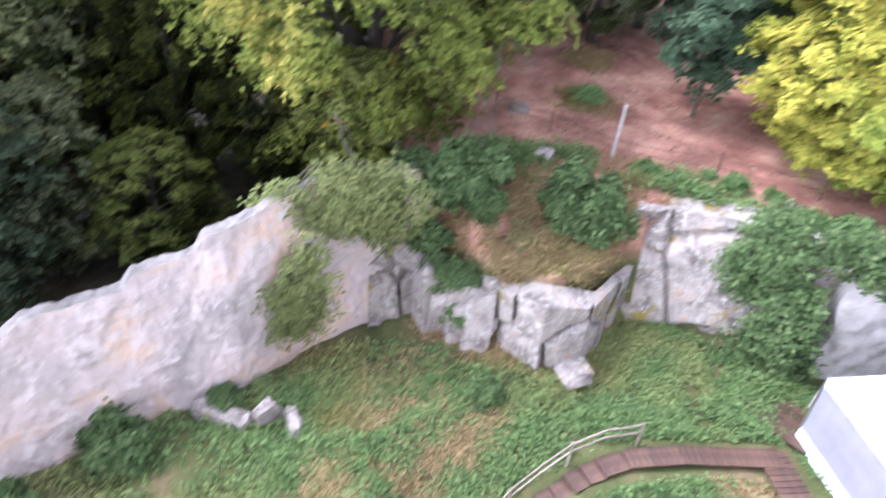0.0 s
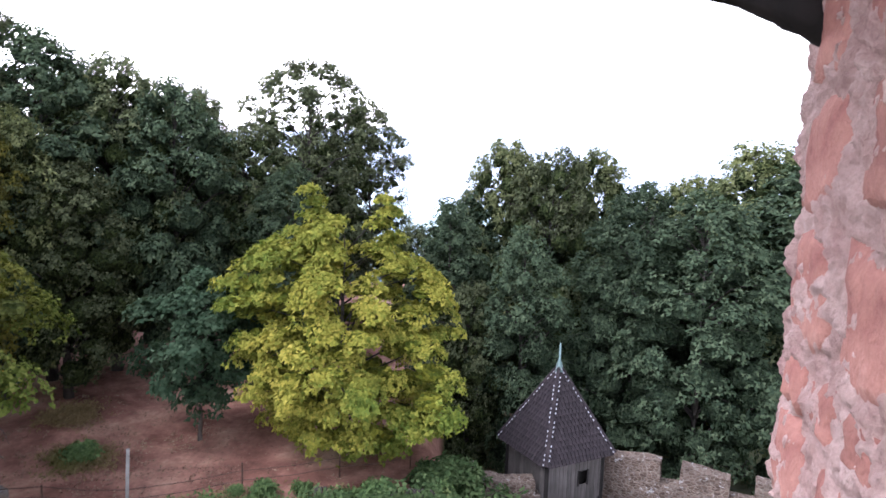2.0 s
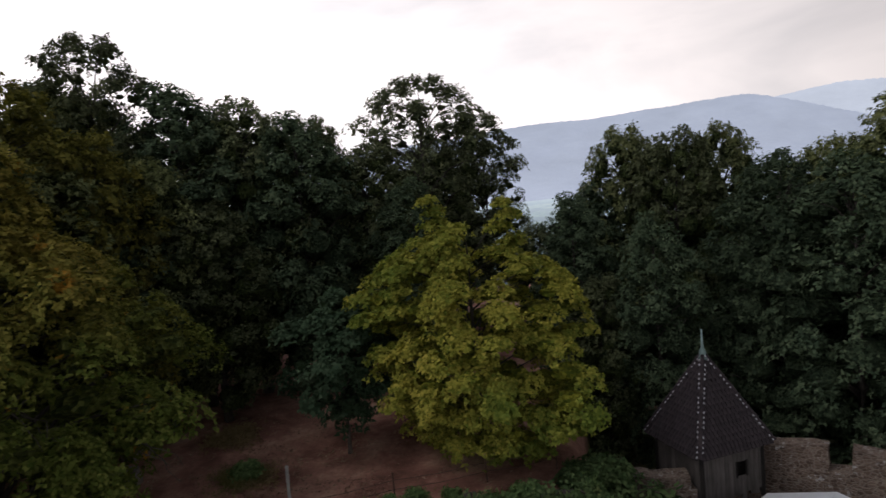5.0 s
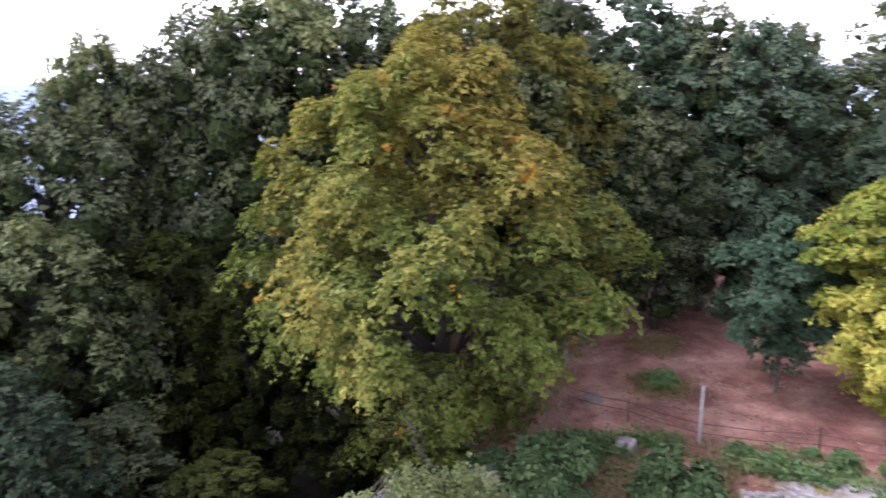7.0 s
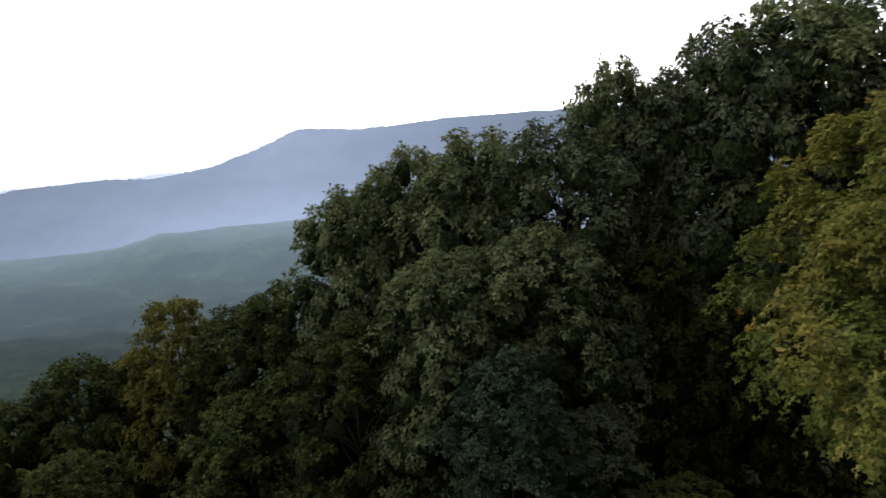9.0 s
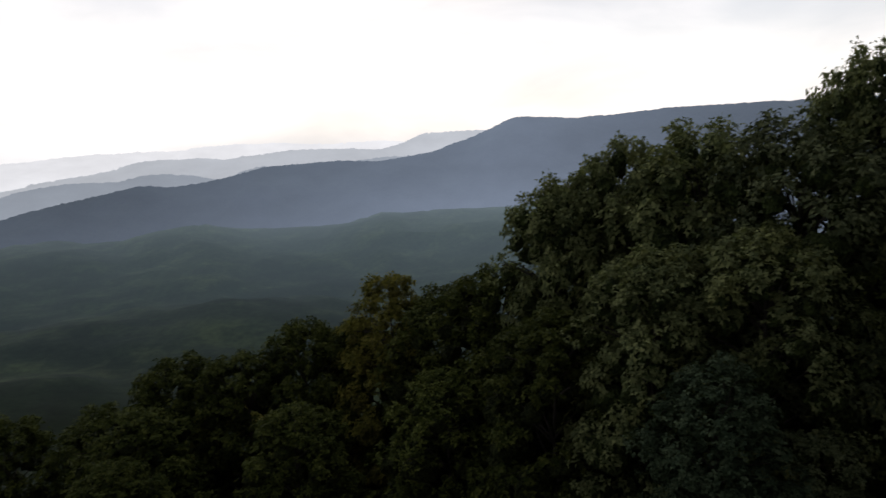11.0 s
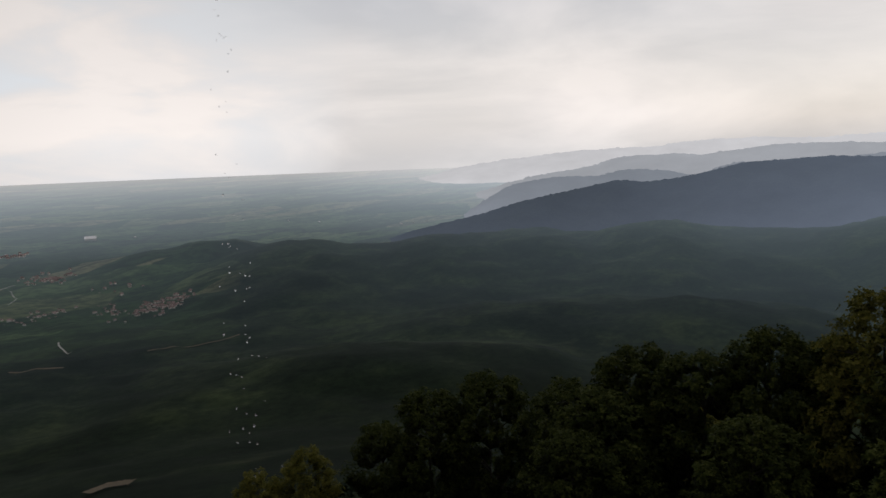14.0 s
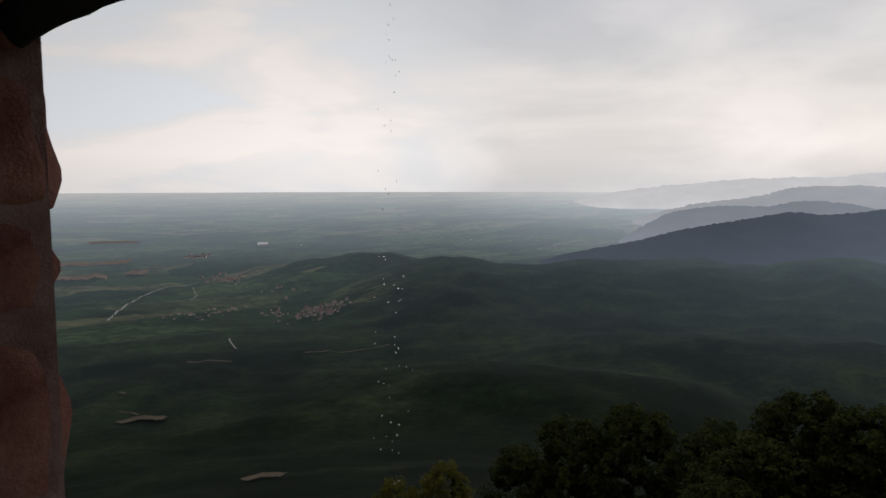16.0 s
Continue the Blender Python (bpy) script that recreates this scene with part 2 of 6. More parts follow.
def masonry_material(name, stone_a, stone_b, joint, size=0.32):
    """Rubble masonry too far off for single stones: irregular stones with pale joints."""
    n = Nodes(name)
    pos = n.position((1 / size, 1 / size, 1.7 / size))
    warp = n.mix(0.12, pos, n.add("ShaderNodeTexNoise", {"Vector": pos, "Scale": 1.5, "Detail": 3.0}).outputs[1])
    cell = n.add("ShaderNodeTexVoronoi", {"Vector": warp, "Scale": 1.0}, feature="F1")
    edge = n.add("ShaderNodeTexVoronoi", {"Vector": warp, "Scale": 1.0}, feature="DISTANCE_TO_EDGE").outputs[0]
    col = n.mix(n.ramp(cell.outputs["Color"], [(0.2, (0, 0, 0)), (0.8, (1, 1, 1))]), stone_a, stone_b)
    wear = n.noise(0.9, 5, 0.65, n.position())
    k = n.ramp(edge, [(0.03, (1, 1, 1)), (0.09, (0, 0, 0))])
    col = n.mix(k, col, joint)
    col = n.mix(0.7, col, n.ramp(wear, [(0.3, (0.55, 0.55, 0.58)), (0.65, (1.1, 1.1, 1.1))]), "MULTIPLY")
    spots = n.noise(4.5, 3, 0.8, n.position())
    col = n.mix(n.ramp(spots, [(0.60, (0, 0, 0)), (0.66, (0.8, 0.8, 0.8))]), col, (0.36, 0.35, 0.34))
    h = n.math("MINIMUM", edge, 0.2)
    return n.finish(col, 0.95, n.math("ADD", n.math("MULTIPLY", h, 3.0), n.math("MULTIPLY", wear, 0.3)), 0.8, 0.05, spec=0.15)


def wood_material(name, a, b, along=(1.0, 1.0, 0.08), scale=14.0, rough=0.8):
    n = Nodes(name)
    pos = n.position(along)
    k = n.noise(scale, 5, 0.6, pos, 0.6)
    st = n.noise(1.3, 4, 0.6, n.position())
    col = n.mix(0.5, n.ramp(k, [(0.3, a), (0.7, b)]), n.ramp(st, [(0.3, (0.5, 0.5, 0.5)), (0.7, (1.2, 1.2, 1.2))]), "MULTIPLY")
    info = n.add("ShaderNodeObjectInfo")
    tone = n.add("ShaderNodeMapRange", {"Value": info.outputs["Random"], "To Min": 0.75, "To Max": 1.2}).outputs[0]
    col = n.add("ShaderNodeHueSaturation", {"Value": tone, "Color": col}).outputs[0]
    return n.finish(col, rough, k, 0.5, 0.01)


def plain_material(name, color, rough=0.6, metal=0.0, vary=0.25, scale=3.0):
    n = Nodes(name)
    k = n.noise(scale, 5, 0.65, n.position())
    lo, hi = tuple(c * (1 - vary) for c in color), tuple(min(1.0, c * (1 + vary)) for c in color)
    return n.finish(n.ramp(k, [(0.3, lo), (0.7, hi)]), rough, k, 0.15, 0.01, metal)


def hazed_far_material(name, dark, light, haze_glow, amount, scale=0.012, thin=None, valley=1.15):
    """Wooded hills of the far backdrop, with the haze before them emitted by the surface."""
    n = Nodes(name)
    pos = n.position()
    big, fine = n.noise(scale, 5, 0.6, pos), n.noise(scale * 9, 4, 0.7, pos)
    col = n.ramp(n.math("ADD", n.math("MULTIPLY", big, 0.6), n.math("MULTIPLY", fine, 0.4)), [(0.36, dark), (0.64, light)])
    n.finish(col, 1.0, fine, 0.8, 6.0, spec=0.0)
    n.bsdf.inputs["Emission Color"].default_value = (*haze_glow, 1)
    # the emitted haze is stronger low down
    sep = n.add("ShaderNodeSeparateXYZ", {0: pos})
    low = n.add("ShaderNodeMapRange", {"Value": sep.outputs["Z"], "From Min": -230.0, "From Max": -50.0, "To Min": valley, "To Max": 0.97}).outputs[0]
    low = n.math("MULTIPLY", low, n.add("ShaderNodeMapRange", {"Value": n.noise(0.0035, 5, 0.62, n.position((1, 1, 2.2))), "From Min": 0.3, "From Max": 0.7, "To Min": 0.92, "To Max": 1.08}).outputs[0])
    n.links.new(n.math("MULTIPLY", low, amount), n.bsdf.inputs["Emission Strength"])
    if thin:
        # the emitted haze differs to one side: (bearing, amount) there
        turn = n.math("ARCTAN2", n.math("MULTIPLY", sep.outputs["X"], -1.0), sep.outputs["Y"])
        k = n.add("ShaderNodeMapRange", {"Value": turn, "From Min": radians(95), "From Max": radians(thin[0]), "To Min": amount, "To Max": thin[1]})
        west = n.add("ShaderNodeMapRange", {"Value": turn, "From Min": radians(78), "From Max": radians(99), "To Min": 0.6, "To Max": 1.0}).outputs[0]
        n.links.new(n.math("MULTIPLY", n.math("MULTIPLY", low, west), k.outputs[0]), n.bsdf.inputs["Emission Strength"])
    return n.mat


MAPLE = leaf_material("yellow_maple_leaves", (0.115, 0.14, 0.022), (0.26, 0.25, 0.042), (0.42, 0.355, 0.070), 0.6, ((0.075, 0.115, 0.022), (0.175, 0.21, 0.036)), 0.55, 0.35)
# autumn yellow grows upwards, brightened there for light from above, greens below darkened
BEECH = leaf_material("turning_top_lit_beech_leaves", (0.050, 0.076, 0.014), (0.108, 0.134, 0.027), (0.195, 0.210, 0.050), 0.45, ((0.135, 0.125, 0.026), (0.29, 0.235, 0.052)), 0.59, 0.35, 0.026, (0.34, 0.19, 0.03))
# olive oak leaves, darkened for trees that stand against the light
SHADED_OAK = leaf_material("shaded_olive_oak_leaves", (0.019, 0.028, 0.007), (0.041, 0.052, 0.012), (0.086, 0.094, 0.022), 0.5, None, 0.6, 0.2)
OAK = leaf_material("oak_leaves", (0.036, 0.048, 0.025), (0.078, 0.092, 0.046), (0.144, 0.159, 0.080), 0.5, None, 0.6, 0.2)
OAK_PALE = leaf_material("paler_oak_leaves", (0.054, 0.070, 0.031), (0.115, 0.132, 0.058), (0.195, 0.208, 0.090), 0.5, ((0.10, 0.11, 0.034), (0.19, 0.185, 0.058)), 0.66, 0.3)
OLIVE = leaf_material("olive_yellow_leaves", (0.070, 0.074, 0.018), (0.135, 0.130, 0.028), (0.22, 0.19, 0.042), 0.6)
LIME = leaf_material("dark_green_leaves", (0.028, 0.044, 0.027), (0.055, 0.080, 0.045), (0.098, 0.126, 0.072), 0.6, None, 0.6, 0.28)
CREEPER = leaf_material("yellowish_creeper_leaves", (0.075, 0.098, 0.036), (0.135, 0.162, 0.060), (0.22, 0.24, 0.095), 0.9)
IVY = leaf_material("ivy_leaves", (0.030, 0.054, 0.021), (0.060, 0.097, 0.037), (0.110, 0.152, 0.062), 0.9, None, 0.6, 0.25)
HERB = leaf_material("undergrowth_leaves", (0.050, 0.088, 0.034), (0.092, 0.148, 0.054), (0.152, 0.212, 0.082), 0.4, ((0.17, 0.16, 0.06), (0.29, 0.24, 0.10)), 0.61, 0.3)
HORNBEAM = leaf_material("bluish_green_leaves", (0.035, 0.065, 0.036), (0.06, 0.10, 0.055), (0.10, 0.145, 0.085), 0.6)
STRAW = leaf_material("dry_grass", (0.15, 0.112, 0.058), (0.255, 0.187, 0.095), (0.37, 0.28, 0.150), 0.5, ((0.12, 0.125, 0.04), (0.20, 0.19, 0.07)), 0.60, 0.3)


def crown_shade_fill(name, dark, light):
    """Solid lumps that fill a crown, darker than its leaves for the shade inside."""
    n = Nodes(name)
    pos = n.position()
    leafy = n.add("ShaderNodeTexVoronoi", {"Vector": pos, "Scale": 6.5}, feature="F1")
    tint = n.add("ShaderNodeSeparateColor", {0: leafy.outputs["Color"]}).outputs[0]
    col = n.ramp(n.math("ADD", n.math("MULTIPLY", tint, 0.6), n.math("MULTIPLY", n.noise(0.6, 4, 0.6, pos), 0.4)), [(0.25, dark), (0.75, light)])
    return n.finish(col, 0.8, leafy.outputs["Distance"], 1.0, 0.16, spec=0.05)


OAK_SHADE_FILL = crown_shade_fill("oak_crown_shade_fill", (0.014, 0.021, 0.008), (0.052, 0.068, 0.023))
SLOPE_SHADE_FILL = crown_shade_fill("slope_crown_shade_fill", (0.008, 0.011, 0.004), (0.030, 0.037, 0.012))
GREEN_SHADE_FILL = crown_shade_fill("green_crown_shade_fill", (0.014, 0.023, 0.013), (0.048, 0.068, 0.037))
OLIVE_SHADE_FILL = crown_shade_fill("olive_crown_shade_fill", (0.035, 0.038, 0.010), (0.12, 0.11, 0.028))
MAPLE_SHADE_FILL = crown_shade_fill("maple_crown_shade_fill", (0.05, 0.065, 0.008), (0.16, 0.16, 0.02))
BEECH_SHADE_FILL = crown_shade_fill("beech_crown_shade_fill", (0.04, 0.055, 0.014), (0.15, 0.17, 0.045))
BARK = bark_material("grey_bark", (0.045, 0.038, 0.03), (0.15, 0.13, 0.11))
DARK_BARK = bark_material("dark_bark", (0.02, 0.017, 0.014), (0.07, 0.06, 0.05))
ROCK = stone_material("pale_sandstone_rock", [(0.30, (0.06, 0.05, 0.043)), (0.42, (0.15, 0.13, 0.115)), (0.54, (0.235, 0.21, 0.185)), (0.62, (0.25, 0.205, 0.17)), (0.72, (0.23, 0.13, 0.085))], 1.1, 1.0, (0.26, 0.25, 0.23), (0.15, 0.12, 0.03))
PINK_WALL = stone_material("weathered_pink_mortar", [(0.28, (0.24, 0.215, 0.205)), (0.40, (0.36, 0.315, 0.295)), (0.50, (0.43, 0.365, 0.335)), (0.58, (0.50, 0.375, 0.29)), (0.66, (0.47, 0.36, 0.30)), (0.76, (0.40, 0.36, 0.34))], 0.40, 0.45, (0.45, 0.40, 0.375))
WALL_TOP = stone_material("mossy_wall_top", [(0.3, (0.085, 0.08, 0.072)), (0.5, (0.15, 0.14, 0.13)), (0.7, (0.21, 0.195, 0.185))], 1.1, 0.9)
RENDER = stone_material("grey_wall_plaster", [(0.3, (0.22, 0.20, 0.175)), (0.5, (0.42, 0.40, 0.37)), (0.75, (0.54, 0.52, 0.49))], 1.3, 0.9)
BATTLEMENT = masonry_material("battlement_rubble", (0.095, 0.066, 0.050), (0.17, 0.125, 0.096), (0.21, 0.175, 0.142), 0.15)
TOWER_WALL = stone_material("tower_mortar", [(0.3, (0.29, 0.17, 0.15)), (0.45, (0.40, 0.26, 0.225)), (0.6, (0.49, 0.345, 0.30)), (0.75, (0.56, 0.43, 0.385))], 9.0, 1.3, depth=0.018)
RED_STONE = stone_material("red_sandstone", [(0.28, (0.13, 0.050, 0.042)), (0.40, (0.29, 0.125, 0.098)), (0.58, (0.40, 0.195, 0.150)), (0.74, (0.48, 0.28, 0.225))], 5.0, 1.0, depth=0.02)
SLATE = stone_material("dark_roof_tile", [(0.3, (0.017, 0.014, 0.016)), (0.55, (0.034, 0.027, 0.029)), (0.75, (0.052, 0.040, 0.040))], 2.5, 0.4)
RIDGE_MORTAR = plain_material("pale_ridge_mortar", (0.36, 0.36, 0.38), 0.9)
GREY_BOARD = wood_material("weathered_grey_boards", (0.062, 0.055, 0.050), (0.13, 0.117, 0.107))
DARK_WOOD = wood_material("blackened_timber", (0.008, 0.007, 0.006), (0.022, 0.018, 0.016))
DECK_WOOD = wood_material("wet_brown_boards", (0.042, 0.024, 0.017), (0.088, 0.050, 0.034), (0.2, 1, 1), 10.0, 0.45)
PALE_WOOD = wood_material("pale_rail_wood", (0.14, 0.115, 0.09), (0.26, 0.22, 0.175))
POST_GREY = plain_material("grey_post", (0.25, 0.24, 0.225), 0.8)
RUST = plain_material("rusty_wire", (0.10, 0.06, 0.045), 0.7, 0.5)
TENT_WHITE = plain_material("white_tent_canvas", (0.80, 0.81, 0.83), 0.55, 0, 0.03, 0.7)
TENT_GREY = plain_material("clear_grey_tent_wall", (0.17, 0.17, 0.182), 0.35, 0, 0.15, 1.5)
ALU = plain_material("aluminium_frame", (0.7, 0.7, 0.72), 0.35, 1.0, 0.05)
COPPER = plain_material("verdigris_copper", (0.15, 0.215, 0.20), 0.6, 0.3)


# ---- ground: one sheet to the horizon ----
def smooth(a, b, x):
    t = min(1.0, max(0.0, (x - a) / (b - a)))
    return t * t * (3 - 2 * t)


FALL_R = [60, 100, 300, 600, 1200, 1800, 2500, 3300, 4000, 4900]
FALL_EL = [-32, -30, -25, -20, -13, -9.5, -6.0, -3.2, -1.8, -0.68]


def far_z(r):
    el = float(np.interp(math.log(max(r, 60)), [math.log(v) for v in FALL_R], FALL_EL))
    return EYE_Z + r * math.tan(radians(el))


# wooded ridges that belong to the near land: skyline, distance of the crest, reach of the slope before and behind it
RIDGES = [
    ([(84, -4.4), (92, -4.5), (97, -4.7), (107.8, -5.1), (112, -5.9), (117, -6.15), (119.5, -5.8), (122.3, -5.35), (125, -5.5), (128, -6.05), (135, -6.0), (141, -5.9), (145, -6.45), (150.5, -6.05), (155, -6.3), (160, -7.6), (166, -9.4), (170, -11)], 2000, 900, 350),
    ([(149, -9.5), (152, -7.4), (154, -6.3), (157, -5.6), (160, -5.7), (163, -6.0), (166, -6.6), (170, -7.6), (175, -9.5)], 2200, 330, 250),
    ([(100, -14), (112, -11.8), (122, -11.2), (132, -11.9), (142, -12.7), (152, -14.4), (160, -17.5)], 1150, 380, 300),
    ([(128, -15.5), (140, -14.9), (150, -14.8), (162, -15.6), (172, -16.8), (182, -17)], 850, 280, 240),
]


def hills_z(az, r):
    z, lift = far_z(r), 0.0
    for line, crest, before, behind in RIDGES:
        if line[0][0] <= az <= line[-1][0] and crest - before < r < crest + behind:
            el = float(np.interp(az, [p[0] for p in line], [p[1] for p in line]))
            p = polar(az, r)
            top = EYE_Z + crest * math.tan(radians(el)) - far_z(crest)
            t = (r - crest + before) / before if r < crest else 1 - (r - crest) / behind
            spur = 1 + 0.35 * fbm(p.x * 0.004, p.y * 0.004, crest, 3) * math.sin(math.pi * min(1, t))
            end = smooth(0, 4, min(az - line[0][0], line[-1][0] - az))
            lift = max(lift, max(0.0, top) * smooth(0, 1, t) * spur * end)
    return z + lift


CLIFF_AZ = [-6, -0.5, 2, 6, 14, 22, 25, 28.6, 33, 37, 44.5, 50, 61, 73, 86, 120]
CLIFF_D = [24, 20.0, 18.4, 17.9, 17.4, 16.8, 15.1, 14.0, 14.4, 15.3, 15.9, 15.1, 13.4, 13.0, 12.7, 12.5]


def cliff_d(az):
    return float(np.interp(az, CLIFF_AZ, CLIFF_D))


def ground_z(az, r):
    """Height of the ground: courtyard, red terrace, wooded slopes and plain."""
    az = (az + 100) % 360 - 100
    p = polar(az, r)
    bumps = fbm(p.x * 0.25, p.y * 0.25, 0, 4) * 0.22
    # courtyard, rising a little to the foot of the rocks
    yard = -min(1.0, max(0.0, (12.0 - r) / 3.4)) * smooth(18, 24, az) * smooth(48, 40, az) * smooth(3, 6, r) + bumps * 0.5 + 0.25 * smooth(cliff_d(az) - 2.5, cliff_d(az), r) * (az < 46)
    # red terrace behind the rocks
    edge = cliff_d(az) + (0.55 if 21 < az < 37 else 0.9)
    step = smooth(edge - 0.35, edge + 0.35, r)
    terrace = 3.75 + 0.035 * max(0, r - 20) + bumps * 0.8
    jut = smooth(20.5, 23, az) * smooth(37, 34, az)
    terrace -= jut * 1.35 * smooth(19.5, 14.0, r)
    inside = smooth(-1.5, 1.5, az) * smooth(49, 45, az)
    west = smooth(46, 50, az) * smooth(215, 190, az)
    slope = float(np.interp(az, [45, 60, 90, 115, 140, 200], [0.02, 0.10, 0.28, 0.46, 0.52, 0.5]))
    down = -slope * max(0, r - 15) + bumps
    north = -0.10 * max(0, r - 25) + bumps
    high = inside * (yard + step * (terrace - yard)) + west * (yard * (r < 15) + down)
    rest = (1 - inside) * (1 - west)
    z = high + rest * (yard + north)
    k = smooth(45, 130, r)
    q = 1 + 0.0006 * r
    far = hills_z(az, r) + (fbm(p.x * 0.004, p.y * 0.004, 3, 4) * min(7, r * 0.006) - abs(fbm(p.x * 0.006, p.y * 0.006, 11, 3)) * min(11, r * 0.009)) * smooth(4000, 1500, r)
    return z * (1 - k) + far * k


n = Nodes("ground_soil_and_hazed_land")
pos = n.position()
radius = n.add("ShaderNodeVectorMath", {0: pos}, operation="LENGTH").outputs["Value"]
soil = n.ramp(n.noise(0.35, 7, 0.65, pos), [(0.32, (0.09, 0.045, 0.034)), (0.44, (0.20, 0.098, 0.073)), (0.54, (0.315, 0.170, 0.125)), (0.63, (0.43, 0.27, 0.195)), (0.74, (0.52, 0.38, 0.25))])
soil = n.mix(0.6, soil, n.ramp(n.noise(6.0, 5, 0.7, pos), [(0.3, (0.6, 0.6, 0.6)), (0.7, (1.2, 1.2, 1.2))]), "MULTIPLY")
litter = n.ramp(n.noise(0.5, 7, 0.7, pos), [(0.35, (0.034, 0.042, 0.016)), (0.5, (0.060, 0.066, 0.026)), (0.6, (0.095, 0.078, 0.040)), (0.72, (0.16, 0.108, 0.068))])
sep = n.add("ShaderNodeSeparateXYZ", {0: pos})
on_terrace = n.add("ShaderNodeMapRange", {"Value": sep.outputs["Z"], "From Min": 2.2, "From Max": 2.9}).outputs[0]
near = n.mix(on_terrace, litter, soil)
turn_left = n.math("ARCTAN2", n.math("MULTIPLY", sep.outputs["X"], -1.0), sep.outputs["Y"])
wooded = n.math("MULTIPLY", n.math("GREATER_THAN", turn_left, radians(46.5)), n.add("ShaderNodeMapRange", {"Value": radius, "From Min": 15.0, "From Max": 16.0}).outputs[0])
# brown woodland floor, coloured extra dark for the shade under the trees
shaded_floor = n.ramp(n.noise(1.5, 6, 0.7, pos), [(0.35, (0.014, 0.012, 0.008)), (0.55, (0.030, 0.025, 0.015)), (0.7, (0.05, 0.045, 0.022))])
near = n.mix(wooded, near, shaded_floor)
woods = n.ramp(n.noise(0.012, 7, 0.68, pos), [(0.35, (0.007, 0.012, 0.008)), (0.5, (0.012, 0.018, 0.012)), (0.60, (0.020, 0.027, 0.016)), (0.72, (0.030, 0.037, 0.021))])
# broad streaks of sunlit haze, multiplied into the colour of the woods
haze_streaks = n.ramp(n.noise(0.0032, 4, 0.6, n.position((1, 1, 1), (0, 0, 0.9)), 0.8), [(0.36, (0.55, 0.6, 0.6)), (0.5, (1.0, 1.0, 1.0)), (0.64, (1.7, 1.6, 1.4))])
woods = n.mix(1.0, n.mix(1.0, woods, (0.95, 1.08, 0.85), "MULTIPLY"), haze_streaks, "MULTIPLY")
tops = n.ramp(n.noise(0.09, 4, 0.75, pos), [(0.35, (0.35, 0.4, 0.45)), (0.65, (1.5, 1.45, 1.4))])
woods = n.mix(0.55, woods, tops, "MULTIPLY")
field_cell = n.add("ShaderNodeTexVoronoi", {"Vector": n.mix(0.08, n.position((0.0042, 0.009, 0.004), (0, 0, 0.5)), n.add("ShaderNodeTexNoise", {"Vector": n.position((0.01, 0.01, 0.01)), "Scale": 1.0}).outputs[1]), "Scale": 1.0}, feature="F1").outputs["Color"]
field_v = n.add("ShaderNodeSeparateColor", {0: field_cell}).outputs[0]
fields = n.ramp(field_v, [(0.15, (0.022, 0.036, 0.018)), (0.45, (0.046, 0.066, 0.030)), (0.7, (0.072, 0.090, 0.044)), (0.93, (0.15, 0.115, 0.078))])
tree_lines = n.ramp(n.noise(0.006, 6, 0.7, n.position((1, 2.0, 1), (0, 0, 0.4))), [(0.48, (1, 1, 1)), (0.56, (0.30, 0.36, 0.34))])
fields = n.mix(0.8, n.mix(1.0, fields, (0.92, 1.12, 0.80), "MULTIPLY"), tree_lines, "MULTIPLY")
hedges = n.ramp(n.noise(0.035, 5, 0.7, n.position((1, 1, 1), (0, 0, 1.1))), [(0.46, (1.1, 1.1, 1.1)), (0.58, (0.35, 0.42, 0.38))])
fields = n.mix(0.7, fields, hedges, "MULTIPLY")
bearing = n.math("ARCTAN2", n.math("MULTIPLY", sep.outputs["X"], -1.0), sep.outputs["Y"])
south = n.add("ShaderNodeMapRange", {"Value": bearing, "From Min": radians(155), "From Max": radians(161)}).outputs[0]
south = n.math("MAXIMUM", south, n.math("LESS_THAN", bearing, -1.5))
open_land = n.math("MULTIPLY", south, n.add("ShaderNodeMapRange", {"Value": radius, "From Min": 1150.0, "From Max": 1500.0}).outputs[0])
beyond = n.add("ShaderNodeMapRange", {"Value": radius, "From Min": 2260.0, "From Max": 2420.0}).outputs[0]
far_mix = n.math("MAXIMUM", open_land, beyond)
far_mix = n.math("ADD", far_mix, n.math("MULTIPLY", n.math("SUBTRACT", n.noise(0.006, 5, 0.6, pos), 0.56), 1.1))
far_mix = n.math("MINIMUM", n.math("MAXIMUM", far_mix, 0.0), 1.0)
land = n.mix(far_mix, woods, fields)
k_far = n.add("ShaderNodeMapRange", {"Value": radius, "From Min": 60.0, "From Max": 160.0}).outputs[0]
ground_col = n.mix(k_far, near, land)
GROUND = n.finish(ground_col, 0.95, n.noise(0.9, 7, 0.7, pos), 0.7, 0.12, spec=0.05)
# haze over the far land, emitted by the ground by distance and bearing
haze_glow = n.ramp(n.add("ShaderNodeMapRange", {"Value": radius, "From Min": 700.0, "From Max": 4900.0}).outputs[0],
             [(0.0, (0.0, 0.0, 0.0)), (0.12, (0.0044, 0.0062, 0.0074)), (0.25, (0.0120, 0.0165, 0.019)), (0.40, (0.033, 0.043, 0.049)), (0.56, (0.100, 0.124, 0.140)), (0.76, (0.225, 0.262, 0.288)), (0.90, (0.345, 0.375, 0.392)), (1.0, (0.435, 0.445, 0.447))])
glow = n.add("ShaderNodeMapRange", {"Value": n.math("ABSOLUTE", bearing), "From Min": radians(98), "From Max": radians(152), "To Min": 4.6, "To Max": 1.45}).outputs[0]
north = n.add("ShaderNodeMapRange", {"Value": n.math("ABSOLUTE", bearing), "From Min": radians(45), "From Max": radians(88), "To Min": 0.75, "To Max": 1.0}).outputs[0]
